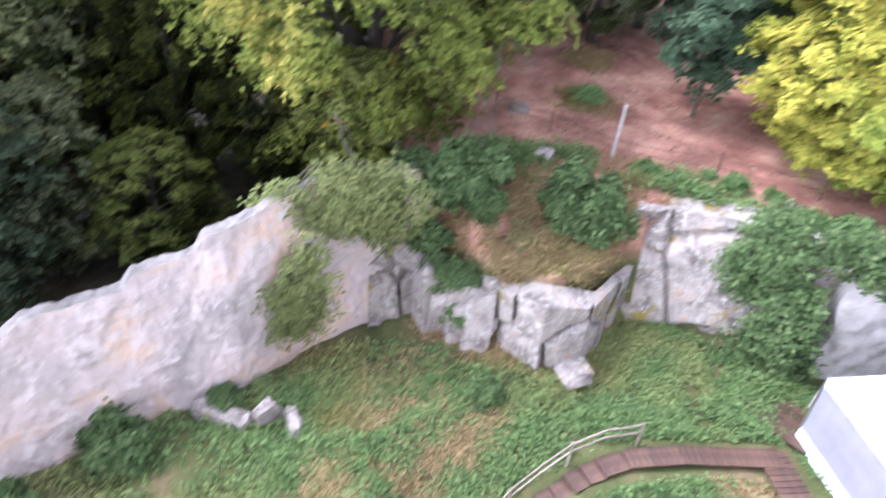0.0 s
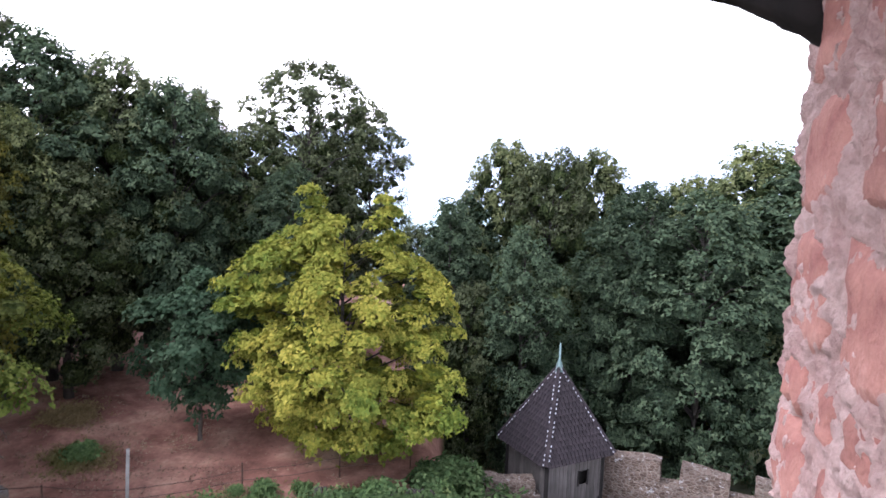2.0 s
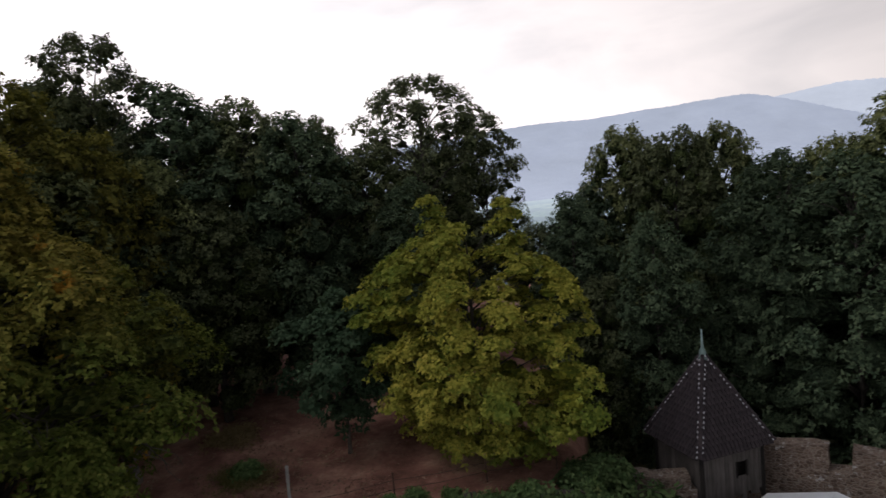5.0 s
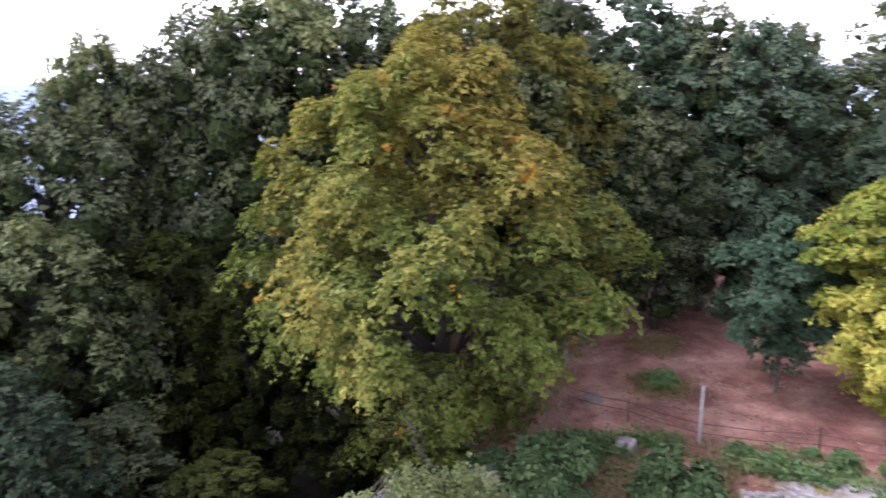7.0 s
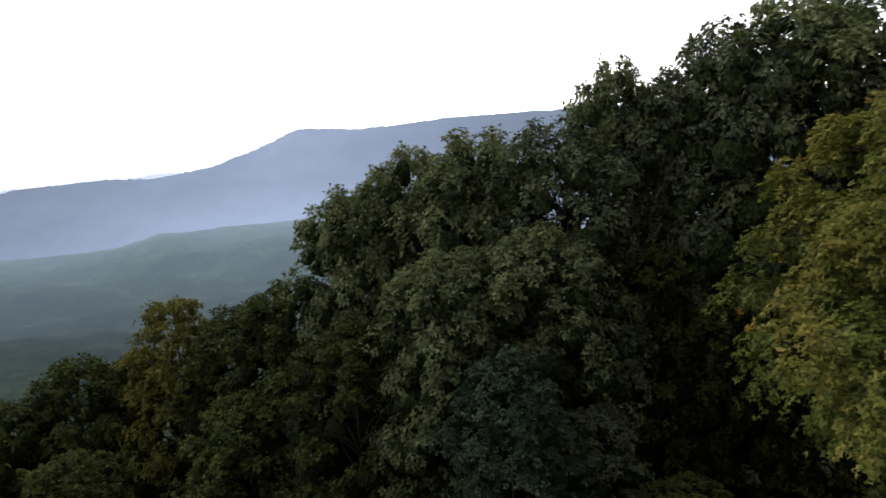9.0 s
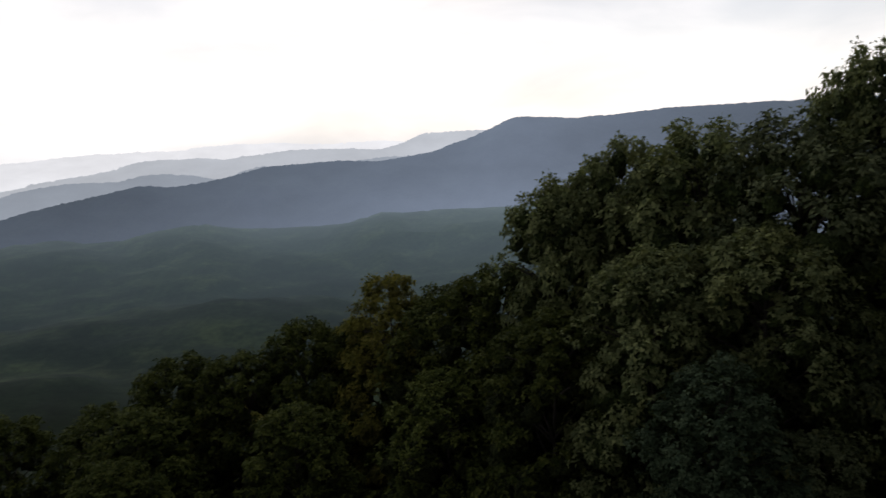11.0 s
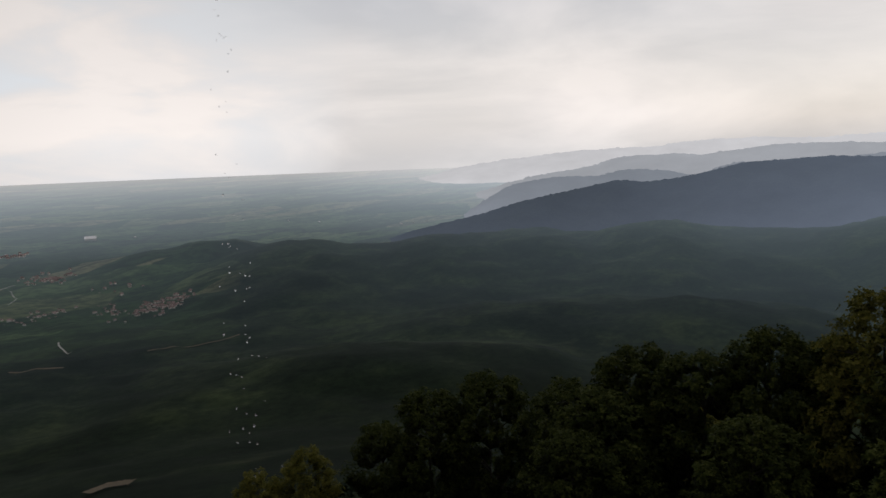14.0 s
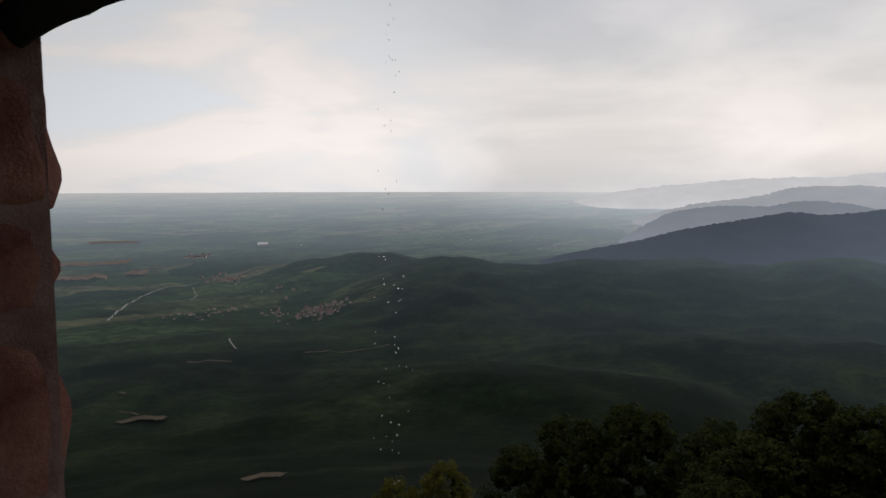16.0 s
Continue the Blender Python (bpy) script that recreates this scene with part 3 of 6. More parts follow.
seen = n.add("ShaderNodeVectorMath", {0: haze_glow, 1: n.math("MULTIPLY", glow, north)}, operation="MULTIPLY").outputs[0]
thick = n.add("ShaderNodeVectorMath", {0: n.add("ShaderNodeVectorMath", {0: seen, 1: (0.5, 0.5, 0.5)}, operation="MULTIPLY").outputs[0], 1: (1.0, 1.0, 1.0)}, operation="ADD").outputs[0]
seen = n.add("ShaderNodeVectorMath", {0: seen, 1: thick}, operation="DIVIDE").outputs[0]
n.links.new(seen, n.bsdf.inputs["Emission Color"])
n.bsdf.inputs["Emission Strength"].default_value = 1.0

ring_r = [0.02] + [float(v) for v in np.arange(2, 10, 1.0)] + [float(v) for v in np.arange(10, 26, 0.4)]
while ring_r[-1] < 4890:
    ring_r.append(min(4890.0, ring_r[-1] * 1.028 + 0.4))
AZ_N = 420
angles = [i * 360 / AZ_N for i in range(AZ_N)]
gv = [tuple(polar(a, r, ground_z(a, r))) for r in ring_r for a in angles]
gi = np.arange(len(ring_r) * AZ_N).reshape(len(ring_r), AZ_N)
gf = np.stack([gi[:-1], np.roll(gi, -1, 1)[:-1], np.roll(gi, -1, 1)[1:], gi[1:]], -1).reshape(-1, 4)
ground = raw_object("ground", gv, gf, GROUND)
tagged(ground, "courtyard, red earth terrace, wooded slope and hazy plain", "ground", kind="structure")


# ---- far hills ----
def hill(name, profile, r_crest, depth, material, label, seed, rough=1.0, rows=26):
    """A wooded ridge: its skyline as (azimuth, elevation) at the distance r_crest, its slope reaching depth towards the tower."""
    profile = sorted(profile)
    az0, az1 = profile[0][0], profile[-1][0]
    pa, pe = [p[0] for p in profile], [p[1] for p in profile]
    cols = int((az1 - az0) / 0.22)
    verts = []
    for i in range(cols + 1):
        az = az0 + (az1 - az0) * i / cols
        el = float(np.interp(az, pa, pe))
        el = 0.5 * el + 0.25 * float(np.interp(az - 0.5, pa, pe)) + 0.25 * float(np.interp(az + 0.5, pa, pe))
        el += fbm(az * 0.45, seed * 3, 0, 4) * (0.09 if r_crest > 3000 and az > 60 else 0.05)
        for j in range(rows + 5):
            t = min(1.0, j / rows)
            back = max(0, j - rows)
            r = r_crest - depth * (1 - t) + back * 60
            foot = far_z(r) - 12 - back * back * 18
            crest = foot + max(0.0, EYE_Z + r_crest * math.tan(radians(el)) - far_z(r_crest) + 12)
            s = smooth(0, 1, t) * 0.55 + t * 0.45
            spur = fbm(az * 0.11 + seed, t * 1.3, seed, 4) * (crest - foot) * 0.28 * math.sin(math.pi * min(1, t)) * rough
            tops = fbm(az * 4.0, t * 30, seed + 5, 2) * r_crest * 0.0016 * t
            verts.append(tuple(polar(az, r + spur * 0.6, foot + (crest - foot) * s + spur + tops)))
    idx = np.arange((cols + 1) * (rows + 5)).reshape(cols + 1, rows + 5)
    faces = np.stack([idx[:-1, :-1], idx[:-1, 1:], idx[1:, 1:], idx[1:, :-1]], -1).reshape(-1, 4)
    return tagged(raw_object(name, verts, faces, material), label, "hill", kind="structure")


HAZE_TINT = (0.62, 0.76, 1.0)
# each ridge emits its own haze, paler and stronger with distance
HILL_MID = hazed_far_material("blue_haze_hill_woods", (0.012, 0.019, 0.014), (0.024, 0.033, 0.022), (0.62, 0.76, 1.0), 0.215, 0.008, (131, 0.085), 1.3)
HILL_FAR = hazed_far_material("hazy_hill_woods", (0.02, 0.03, 0.02), (0.04, 0.05, 0.03), (0.88, 0.93, 1.0), 0.50, 0.006, (136, 0.40))
HILL_PALE = hazed_far_material("pale_haze_far_hills", (0.02, 0.03, 0.02), (0.04, 0.05, 0.03), (0.97, 0.98, 1.0), 0.74, 0.005, (138, 0.64))
HILL_NORTH = hazed_far_material("pale_blue_haze_mountain", (0.03, 0.04, 0.03), (0.05, 0.06, 0.04), (0.72, 0.82, 1.0), 0.36, 0.005)
HILL_NORTH_FAR = hazed_far_material("palest_blue_haze_mountain", (0.03, 0.04, 0.03), (0.05, 0.06, 0.04), (0.78, 0.87, 1.0), 0.45, 0.005)
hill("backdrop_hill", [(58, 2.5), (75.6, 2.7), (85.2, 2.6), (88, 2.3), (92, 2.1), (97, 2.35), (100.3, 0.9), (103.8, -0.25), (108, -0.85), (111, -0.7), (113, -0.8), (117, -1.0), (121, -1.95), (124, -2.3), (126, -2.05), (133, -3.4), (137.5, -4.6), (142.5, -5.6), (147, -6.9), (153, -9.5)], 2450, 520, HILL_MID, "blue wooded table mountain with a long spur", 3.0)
HILL_NEAR_HAZE = hazed_far_material("misty_foothill_woods", (0.015, 0.023, 0.016), (0.03, 0.04, 0.025), (0.78, 0.87, 1.0), 0.36, 0.007, (131, 0.27))
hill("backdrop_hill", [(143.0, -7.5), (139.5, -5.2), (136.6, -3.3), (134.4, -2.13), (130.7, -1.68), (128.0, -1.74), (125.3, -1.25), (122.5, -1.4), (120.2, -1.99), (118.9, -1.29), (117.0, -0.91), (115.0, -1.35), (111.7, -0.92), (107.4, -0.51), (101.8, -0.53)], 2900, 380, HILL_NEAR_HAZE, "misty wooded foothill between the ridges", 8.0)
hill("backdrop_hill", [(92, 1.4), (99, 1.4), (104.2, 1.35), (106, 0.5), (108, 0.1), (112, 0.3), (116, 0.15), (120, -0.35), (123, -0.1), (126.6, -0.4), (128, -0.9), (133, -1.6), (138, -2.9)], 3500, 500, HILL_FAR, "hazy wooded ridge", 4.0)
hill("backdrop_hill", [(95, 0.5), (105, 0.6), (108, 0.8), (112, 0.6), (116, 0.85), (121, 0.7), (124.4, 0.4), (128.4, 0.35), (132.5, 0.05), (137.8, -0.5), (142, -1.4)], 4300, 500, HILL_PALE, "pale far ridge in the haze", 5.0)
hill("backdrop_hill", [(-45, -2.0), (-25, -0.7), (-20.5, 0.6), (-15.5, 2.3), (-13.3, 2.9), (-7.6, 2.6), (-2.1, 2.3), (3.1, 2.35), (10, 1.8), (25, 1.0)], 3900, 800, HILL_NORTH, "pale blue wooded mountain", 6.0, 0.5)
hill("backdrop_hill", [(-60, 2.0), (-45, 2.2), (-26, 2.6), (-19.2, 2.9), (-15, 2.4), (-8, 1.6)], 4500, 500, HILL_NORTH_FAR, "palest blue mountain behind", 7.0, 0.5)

# ---- rocks and walls round the yard ----
def surface_strip(name, az_list, d_base, d_top, z_top, material, label, seed, rough=0.5, steps=(150, 26), z_base=-0.6, cells=1.0, category="rock face"):
    """An upright stone face round the yard, broken into blocks, with a flat top running back into the ground."""
    nu, nv = steps
    verts = []
    for i in range(nu + 1):
        az = az_list[0] + (az_list[-1] - az_list[0]) * i / nu
        b, t, zt = (float(np.interp(az, az_list, v)) for v in (d_base, d_top, z_top))
        for j in range(nv + 7):
            s = min(1.0, j / nv)
            back = max(0, j - nv) / 6
            z = z_base + (zt - z_base) * s
            d = b + (t - b) * s + back * 0.9
            p = polar(az, d, z)
            q = Vector((p.x * 0.55, p.y * 0.55, z * 0.42)) * cells
            cell = noise.voronoi(q + Vector((seed, seed, 0)) + noise.noise_vector(q * 1.5) * 0.12)
            home = cell[1][0]
            block = noise.noise(home * 3.0) * 0.8
            # every block has its own flat, tilted face
            lean = noise.noise_vector(home * 5.3)
            block += (q + Vector((seed, seed, 0)) - home).dot(lean) * 1.3
            crack = -0.9 * max(0.0, 0.075 - (cell[0][1] - cell[0][0])) / 0.075
            fine = fbm(p.x * 2.2, p.y * 2.2, z * 1.2 + seed, 5) * 0.12
            k = rough * (1 - 0.75 * back)
            out = (block + crack * 0.6 + fine) * k
            verts.append(tuple(polar(az, d - out, z + (block * 0.3 + fine) * k * (s > 0.85))))
    idx = np.arange((nu + 1) * (nv + 7)).reshape(nu + 1, nv + 7)
    faces = np.stack([idx[:-1, :-1], idx[1:, :-1], idx[1:, 1:], idx[:-1, 1:]], -1).reshape(-1, 4)
    ob = raw_object(name, verts, faces, material, smooth=False)
    return tagged(ob, label, category, kind="structure")


surface_strip("rock_face_east", [-0.5, 2, 6, 14, 22.5], [19.4, 18.4, 17.9, 17.4, 16.9], [19.8, 19.2, 18.9, 18.5, 17.9], [3.6, 3.7, 3.8, 3.95, 3.7], ROCK, "pale lichen-covered sandstone cliff", 1.0, 0.42, (220, 34), cells=0.75)
surface_strip("rock_outcrop", [21.5, 24.3, 28.6, 32.5, 37], [16.9, 14.9, 13.8, 14.4, 15.6], [17.0, 14.6, 14.0, 14.5, 15.9], [2.1, 2.3, 2.65, 2.3, 2.0], ROCK, "jutting cracked sandstone outcrop with moss", 5.0, 0.6, (190, 34), cells=0.95)
surface_strip("rock_face_west", [33.5, 36, 40, 42, 44.5, 47.5], [14.8, 15.3, 15.6, 15.7, 15.5, 15.3], [15.2, 15.7, 16.0, 16.1, 15.9, 15.6], [1.9, 2.0, 2.0, 2.2, 2.7, 2.0], ROCK, "broken pinkish sandstone rocks", 9.0, 0.5, (170, 34), cells=1.25)


def ruin_wall():
    """Thick old rubble wall with a stepped, broken top."""
    az = np.linspace(40.6, 118, 300)
    tops = [(40.6, 3.5), (41.5, 4.3), (43, 4.6), (46, 4.7), (53.0, 5.0), (54.2, 4.9), (62.9, 4.65), (64.0, 4.2), (69.6, 4.1), (70.8, 3.8), (79.2, 3.85), (82, 3.6), (90, 3.4), (118, 3.0)]
    rows = []
    for a in az:
        zt = float(np.interp(a, [t[0] for t in tops], [t[1] for t in tops])) + fbm(a * 0.3, 0, 2, 2) * 0.07
        b = float(np.interp(a, [40.6, 43.5, 46, 51, 61.4, 73, 86, 118], [16.6, 16.2, 15.7, 15.0, 13.4, 13.0, 12.7, 12.4]))
        row = []
        for j in range(38):
            s = j / 30
            if j <= 30:
                z, d = -0.8 + (zt + 0.8) * s, b + 0.45 * s
            elif j <= 34:
                z, d = zt + fbm(a * 0.8, j * 0.6, 8, 3) * 0.05, b + 0.45 + (j - 30) * 0.09
            else:
                z, d = zt - (j - 34) * 2.6, b + 0.84
            p = polar(a, d, z)
            out = fbm(p.x * 0.6, p.y * 0.6, z * 0.6, 4) * 0.09 + fbm(p.x * 4, p.y * 4, z * 4, 3) * 0.03
            row.append(tuple(polar(a, d - out * (1.0 if j <= 34 else -1), z)))
        rows += row
    idx = np.arange(300 * 38).reshape(300, 38)
    faces = np.stack([idx[:-1, :-1], idx[1:, :-1], idx[1:, 1:], idx[:-1, 1:]], -1).reshape(-1, 4)
    ob = raw_object("wall_west", rows, faces, PINK_WALL, smooth=False)
    ob.data.materials.append(WALL_TOP)
    ob.data.polygons.foreach_set("material_index", np.where(np.arange(299 * 37) % 37 >= 30, 1, 0).astype(np.int32))
    return tagged(ob, "ruined rubble wall with pinkish weathered mortar and a stepped top", "wall", kind="structure")


ruin_wall()


def boulder(size, m, material, label, seed, category="rock", name="boulder", cuts=3):
    """A loose block of sandstone with flat broken sides."""
    bm = bmesh.new()
    bmesh.ops.create_cube(bm, size=1.0)
    bmesh.ops.subdivide_edges(bm, edges=bm.edges[:], cuts=cuts, use_grid_fill=True)
    for v in bm.verts:
        c = v.co.copy()
        v.co = c * (0.78 + 0.16 / max(0.45, c.length)) + noise.noise_vector(c * 1.7 + Vector((seed, seed * 2, 0))) * 0.16
        v.co = Vector((v.co.x * size[0], v.co.y * size[1], v.co.z * size[2]))
    ob = mesh_object(name, bm, material)
    ob.matrix_world = m
    return tagged(ob, label, category, group="loose rocks")


def at(az, d, lift=0.0, turn=0.0, tilt=0.0):
    p = polar(az, d, ground_z(az, d) + lift)
    return pose(p.x, p.y, p.z, tilt, 0, az + turn)


# crenellated curtain wall
def wall_run(name, a, b, z0, z1, thick, merlons, label):
    """A wall from a to b, with merlons given as (from, to, height) along it."""
    a, b = Vector((*a, 0)), Vector((*b, 0))
    u = (b - a).normalized()
    ang = math.degrees(math.atan2(u.y, u.x))
    ob = thing(name, label, "wall", pose(a.x, a.y, z0, 0, 0, ang), kind="structure")
    length = (b - a).length
    bm = bmesh.new()
    box(bm, (length, thick, z1 - z0), Matrix.Translation((length / 2, 0, 0)))
    bmesh.ops.subdivide_edges(bm, edges=bm.edges[:], cuts=10, use_grid_fill=True)
    for v in bm.verts:
        v.co += noise.noise_vector(v.co * 1.3 + a) * 0.06
    part("masonry", bm, BATTLEMENT, ob)
    for s, e, h in merlons:
        bm = bmesh.new()
        tip = 0.10 * math.sin(s * 5 + 1)
        box(bm, (e - s, thick * 0.9, h), Matrix.Translation(((s + e) / 2, 0, z1 - z0 - 0.03)))
        bmesh.ops.subdivide_edges(bm, edges=bm.edges[:], cuts=4, use_grid_fill=True)
        for v in bm.verts:
            if v.co.z > z1 - z0 + h * 0.7:
                v.co.z += tip * (v.co.x - (s + e) / 2) / max(0.3, e - s) * 2
            v.co += noise.noise_vector(v.co * 2.3 + a) * 0.05
        part("merlon", bm, BATTLEMENT, ob)
    return ob


TA, TB, TC, TD = polar(-0.6, 22.6), polar(-8.0, 23.2), polar(-12.0, 25.6), polar(-34, 25.6)
wall_run("wall_north_west", TA.xy, TB.xy, -1.5, 2.7, 0.7, [(0.05, 0.75, 0.95), (0.75, 1.75, 0.62), (1.75, 2.85, 0.5)], "rubble curtain wall with stepped merlons beside the turret")
wall_run("wall_north", TC.xy, TD.xy, -1.5, 2.75, 0.7, [(0.1, 2.6, 0.75), (3.3, 4.9, 0.75), (5.7, 7.3, 0.72), (8.0, 9.5, 0.72)], "rubble curtain wall with square merlons")
e0, e1 = polar(-1.0, 19.7), polar(4.6, 18.1)
bm = bmesh.new()
beam(bm, (e0.x, e0.y, 0.95), (e1.x, e1.y, 0.95), 0.5, 5.2)
bmesh.ops.subdivide_edges(bm, edges=bm.edges[:], cuts=24, use_grid_fill=True)
for v in bm.verts:
    v.co += noise.noise_vector(v.co * 0.9) * 0.16 + noise.noise_vector(v.co * 3.1) * 0.06
tagged(mesh_object("wall_return", bm, RENDER), "smooth grey plastered return wall under the ivy", "wall", kind="structure")


# ---- turret ----
def turret():
    c = polar(-9.2, 24.6)
    z_eave, z_apex, reach = 3.85, 6.75, 2.08
    ob = thing("watch_turret", "wooden watch turret with a steep dark tiled roof", "turret", pose(c.x, c.y, 0, 0, 0, -9.2 - 7))
    corners = [Vector((math.sin(radians(a)) * reach, -math.cos(radians(a)) * reach, z_eave)) for a in (0, 90, 180, 270)]
    apex = Vector((0, 0, z_apex))
    inner = 0.82
    # boarded walls
    for k in range(4):
        p, q = corners[k] * inner, corners[(k + 1) % 4] * inner
        u = Vector((q.x - p.x, q.y - p.y, 0))
        count = 14
        for i in range(count):
            hole = k == 0 and 8 <= i <= 9
            a0 = Vector((p.x, p.y, 0)) + u * ((i + 0.5) / count)
            drop = 1.75 + 0.12 * math.sin(i * 2.3 + k)
            ang = math.degrees(math.atan2(u.y, u.x))
            for z0, z1 in ([(z_eave - drop, z_eave - 1.05), (z_eave - 0.55, z_eave + 0.1)] if hole else [(z_eave - drop, z_eave + 0.1)]):
                bm = bmesh.new()
                box(bm, (u.length / count - 0.012, 0.035, z1 - z0), pose(a0.x, a0.y, z0, 0, 0, ang))
                part("board", bm, GREY_BOARD, ob)
    # solid dark box in place of the shade inside the turret
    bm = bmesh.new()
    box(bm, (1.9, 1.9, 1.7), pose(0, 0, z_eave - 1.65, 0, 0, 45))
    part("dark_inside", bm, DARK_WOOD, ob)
    bm = bmesh.new()
    box(bm, (1.5, 1.5, z_eave - 1.2), pose(0.1, 1.1, -0.5, 0, 0, 45))
    part("stone_base", bm, BATTLEMENT, ob)
    for k in (3, 0, 1):
        p = corners[k] * inner
        bm = bmesh.new()
        beam(bm, (p.x, p.y, z_eave - 1.95), (p.x, p.y, z_eave), 0.14, 0.14, 0.01)
        part("corner_post", bm, DARK_WOOD, ob)
    # window frame and shutter slot
    p, q = corners[0] * inner, corners[1] * inner
    mid = p.lerp(q, 0.64)
    ang = math.degrees(math.atan2(q.y - p.y, q.x - p.x))
    for dx, w, dz, h in ((-0.2, 0.06, -1.08, 0.56), (0.2, 0.06, -1.08, 0.56)):
        bm = bmesh.new()
        box(bm, (w, 0.06, h), pose(mid.x, mid.y, z_eave, 0, 0, ang) @ Matrix.Translation((dx, -0.02, dz)))
        part("window_frame", bm, DARK_WOOD, ob)
    # roof: one bed under each slope, tiles in courses
    bm = bmesh.new()
    vs = [bm.verts.new(Vector((v.x, v.y, v.z)) * 1) for v in corners] + [bm.verts.new(apex)]
    for k in range(4):
        bm.faces.new((vs[k], vs[(k + 1) % 4], vs[4]))
    bm.faces.new(vs[3::-1])
    bed = part("roof", bm, SLATE, ob)
    tile = bmesh.new()
    box(tile, (0.30, 0.31, 0.040), Matrix.Translation((0, 0, 0)))
    bmesh.ops.bevel(tile, geom=[e for e in tile.edges if abs(e.verts[0].co.z - e.verts[1].co.z) < 0.001 and e.verts[0].co.z > 0.02], offset=0.012, segments=1, affect="EDGES")
    tile_me = bpy.data.meshes.new("tile")
    tile.to_mesh(tile_me)
    tile.free()
    tile_me.materials.append(SLATE)
    rest_v, rest_f = [], []
    for k in range(4):
        a, b = corners[k], corners[(k + 1) % 4]
        mid = (a + b) / 2
        up = (apex - mid)
        run = up.length
        up.normalize()
        along = (b - a).normalized()
        nrm = along.cross(up)
        rows = 16
        for r in range(rows):
            t = (r + 0.4) / rows
            half = (b - a).length / 2 * (1 - t)
            cnt = max(1, int(2 * half / 0.15))
            for i in range(cnt):
                x = -half + (i + 0.5) * 2 * half / cnt
                o = mid + up * (run * t) + along * x + nrm * 0.012
                m = Matrix((along, up, nrm)).transposed().to_4x4()
                m.translation = o
                m = m @ pose(0, 0, 0, -5 + random.uniform(-1.5, 1.5), random.uniform(-1, 1), random.uniform(-2, 2)) @ Matrix.Diagonal((2 * half / cnt / 0.30 * 0.80, 1, 1, 1))
                if k in (0, 3):
                    t_ob = new("tile", tile_me)
                    t_ob.parent = bed
                    t_ob.matrix_local = m
                else:
                    base = len(rest_v)
                    for vx, vy, vz in ((-.15, -.15, 0), (.15, -.15, 0), (.15, .15, 0), (-.15, .15, 0), (-.15, -.15, .03), (.15, -.15, .03), (.15, .15, .03), (-.15, .15, .03)):
                        rest_v.append(tuple(m @ Vector((vx, vy, vz))))
                    for f in ((0, 3, 2, 1), (4, 5, 6, 7), (0, 1, 5, 4), (1, 2, 6, 5), (2, 3, 7, 6), (3, 0, 4, 7)):
                        rest_f.append(tuple(base + q for q in f))
        # hip tiles with pale mortar
        for i in range(22):
            p0, p1 = a.lerp(apex, i / 22), a.lerp(apex, (i + 1.12) / 22)
            outw = Vector((a.x, a.y, 0)).normalized() * 0.03 + Vector((0, 0, 0.03))
            bm = bmesh.new()
            tube(bm, [p0 + outw, p1 + outw], [0.075, 0.055], 8)
            part("hip_tile", bm, SLATE, ob)
            for side in (-1, 1):
                if (i + side + k) % 5 == 4:
                    continue
                sv = Vector((a.y, -a.x, 0)).normalized() * 0.09 * side
                bm = bmesh.new()
                beam(bm, p0.lerp(p1, 0.15) + sv + outw * 0.7, p0.lerp(p1, 0.55) + sv + outw * 0.7, 0.035, 0.03, 0.008)
                part("mortar_patch", bm, RIDGE_MORTAR, ob)
    tagged(raw_object("tiling", rest_v, rest_f, SLATE, bed, smooth=False), kind="stuff")
    bm = bmesh.new()
    tube(bm, [apex - Vector((0, 0, 0.18)), apex + Vector((0, 0, 0.1)), apex + Vector((0, 0, 0.22)), apex + Vector((0, 0, 0.85))], [0.17, 0.10, 0.05, 0.028], 10)
    part("finial", bm, COPPER, ob, "verdigris copper finial", smooth=True)


turret()


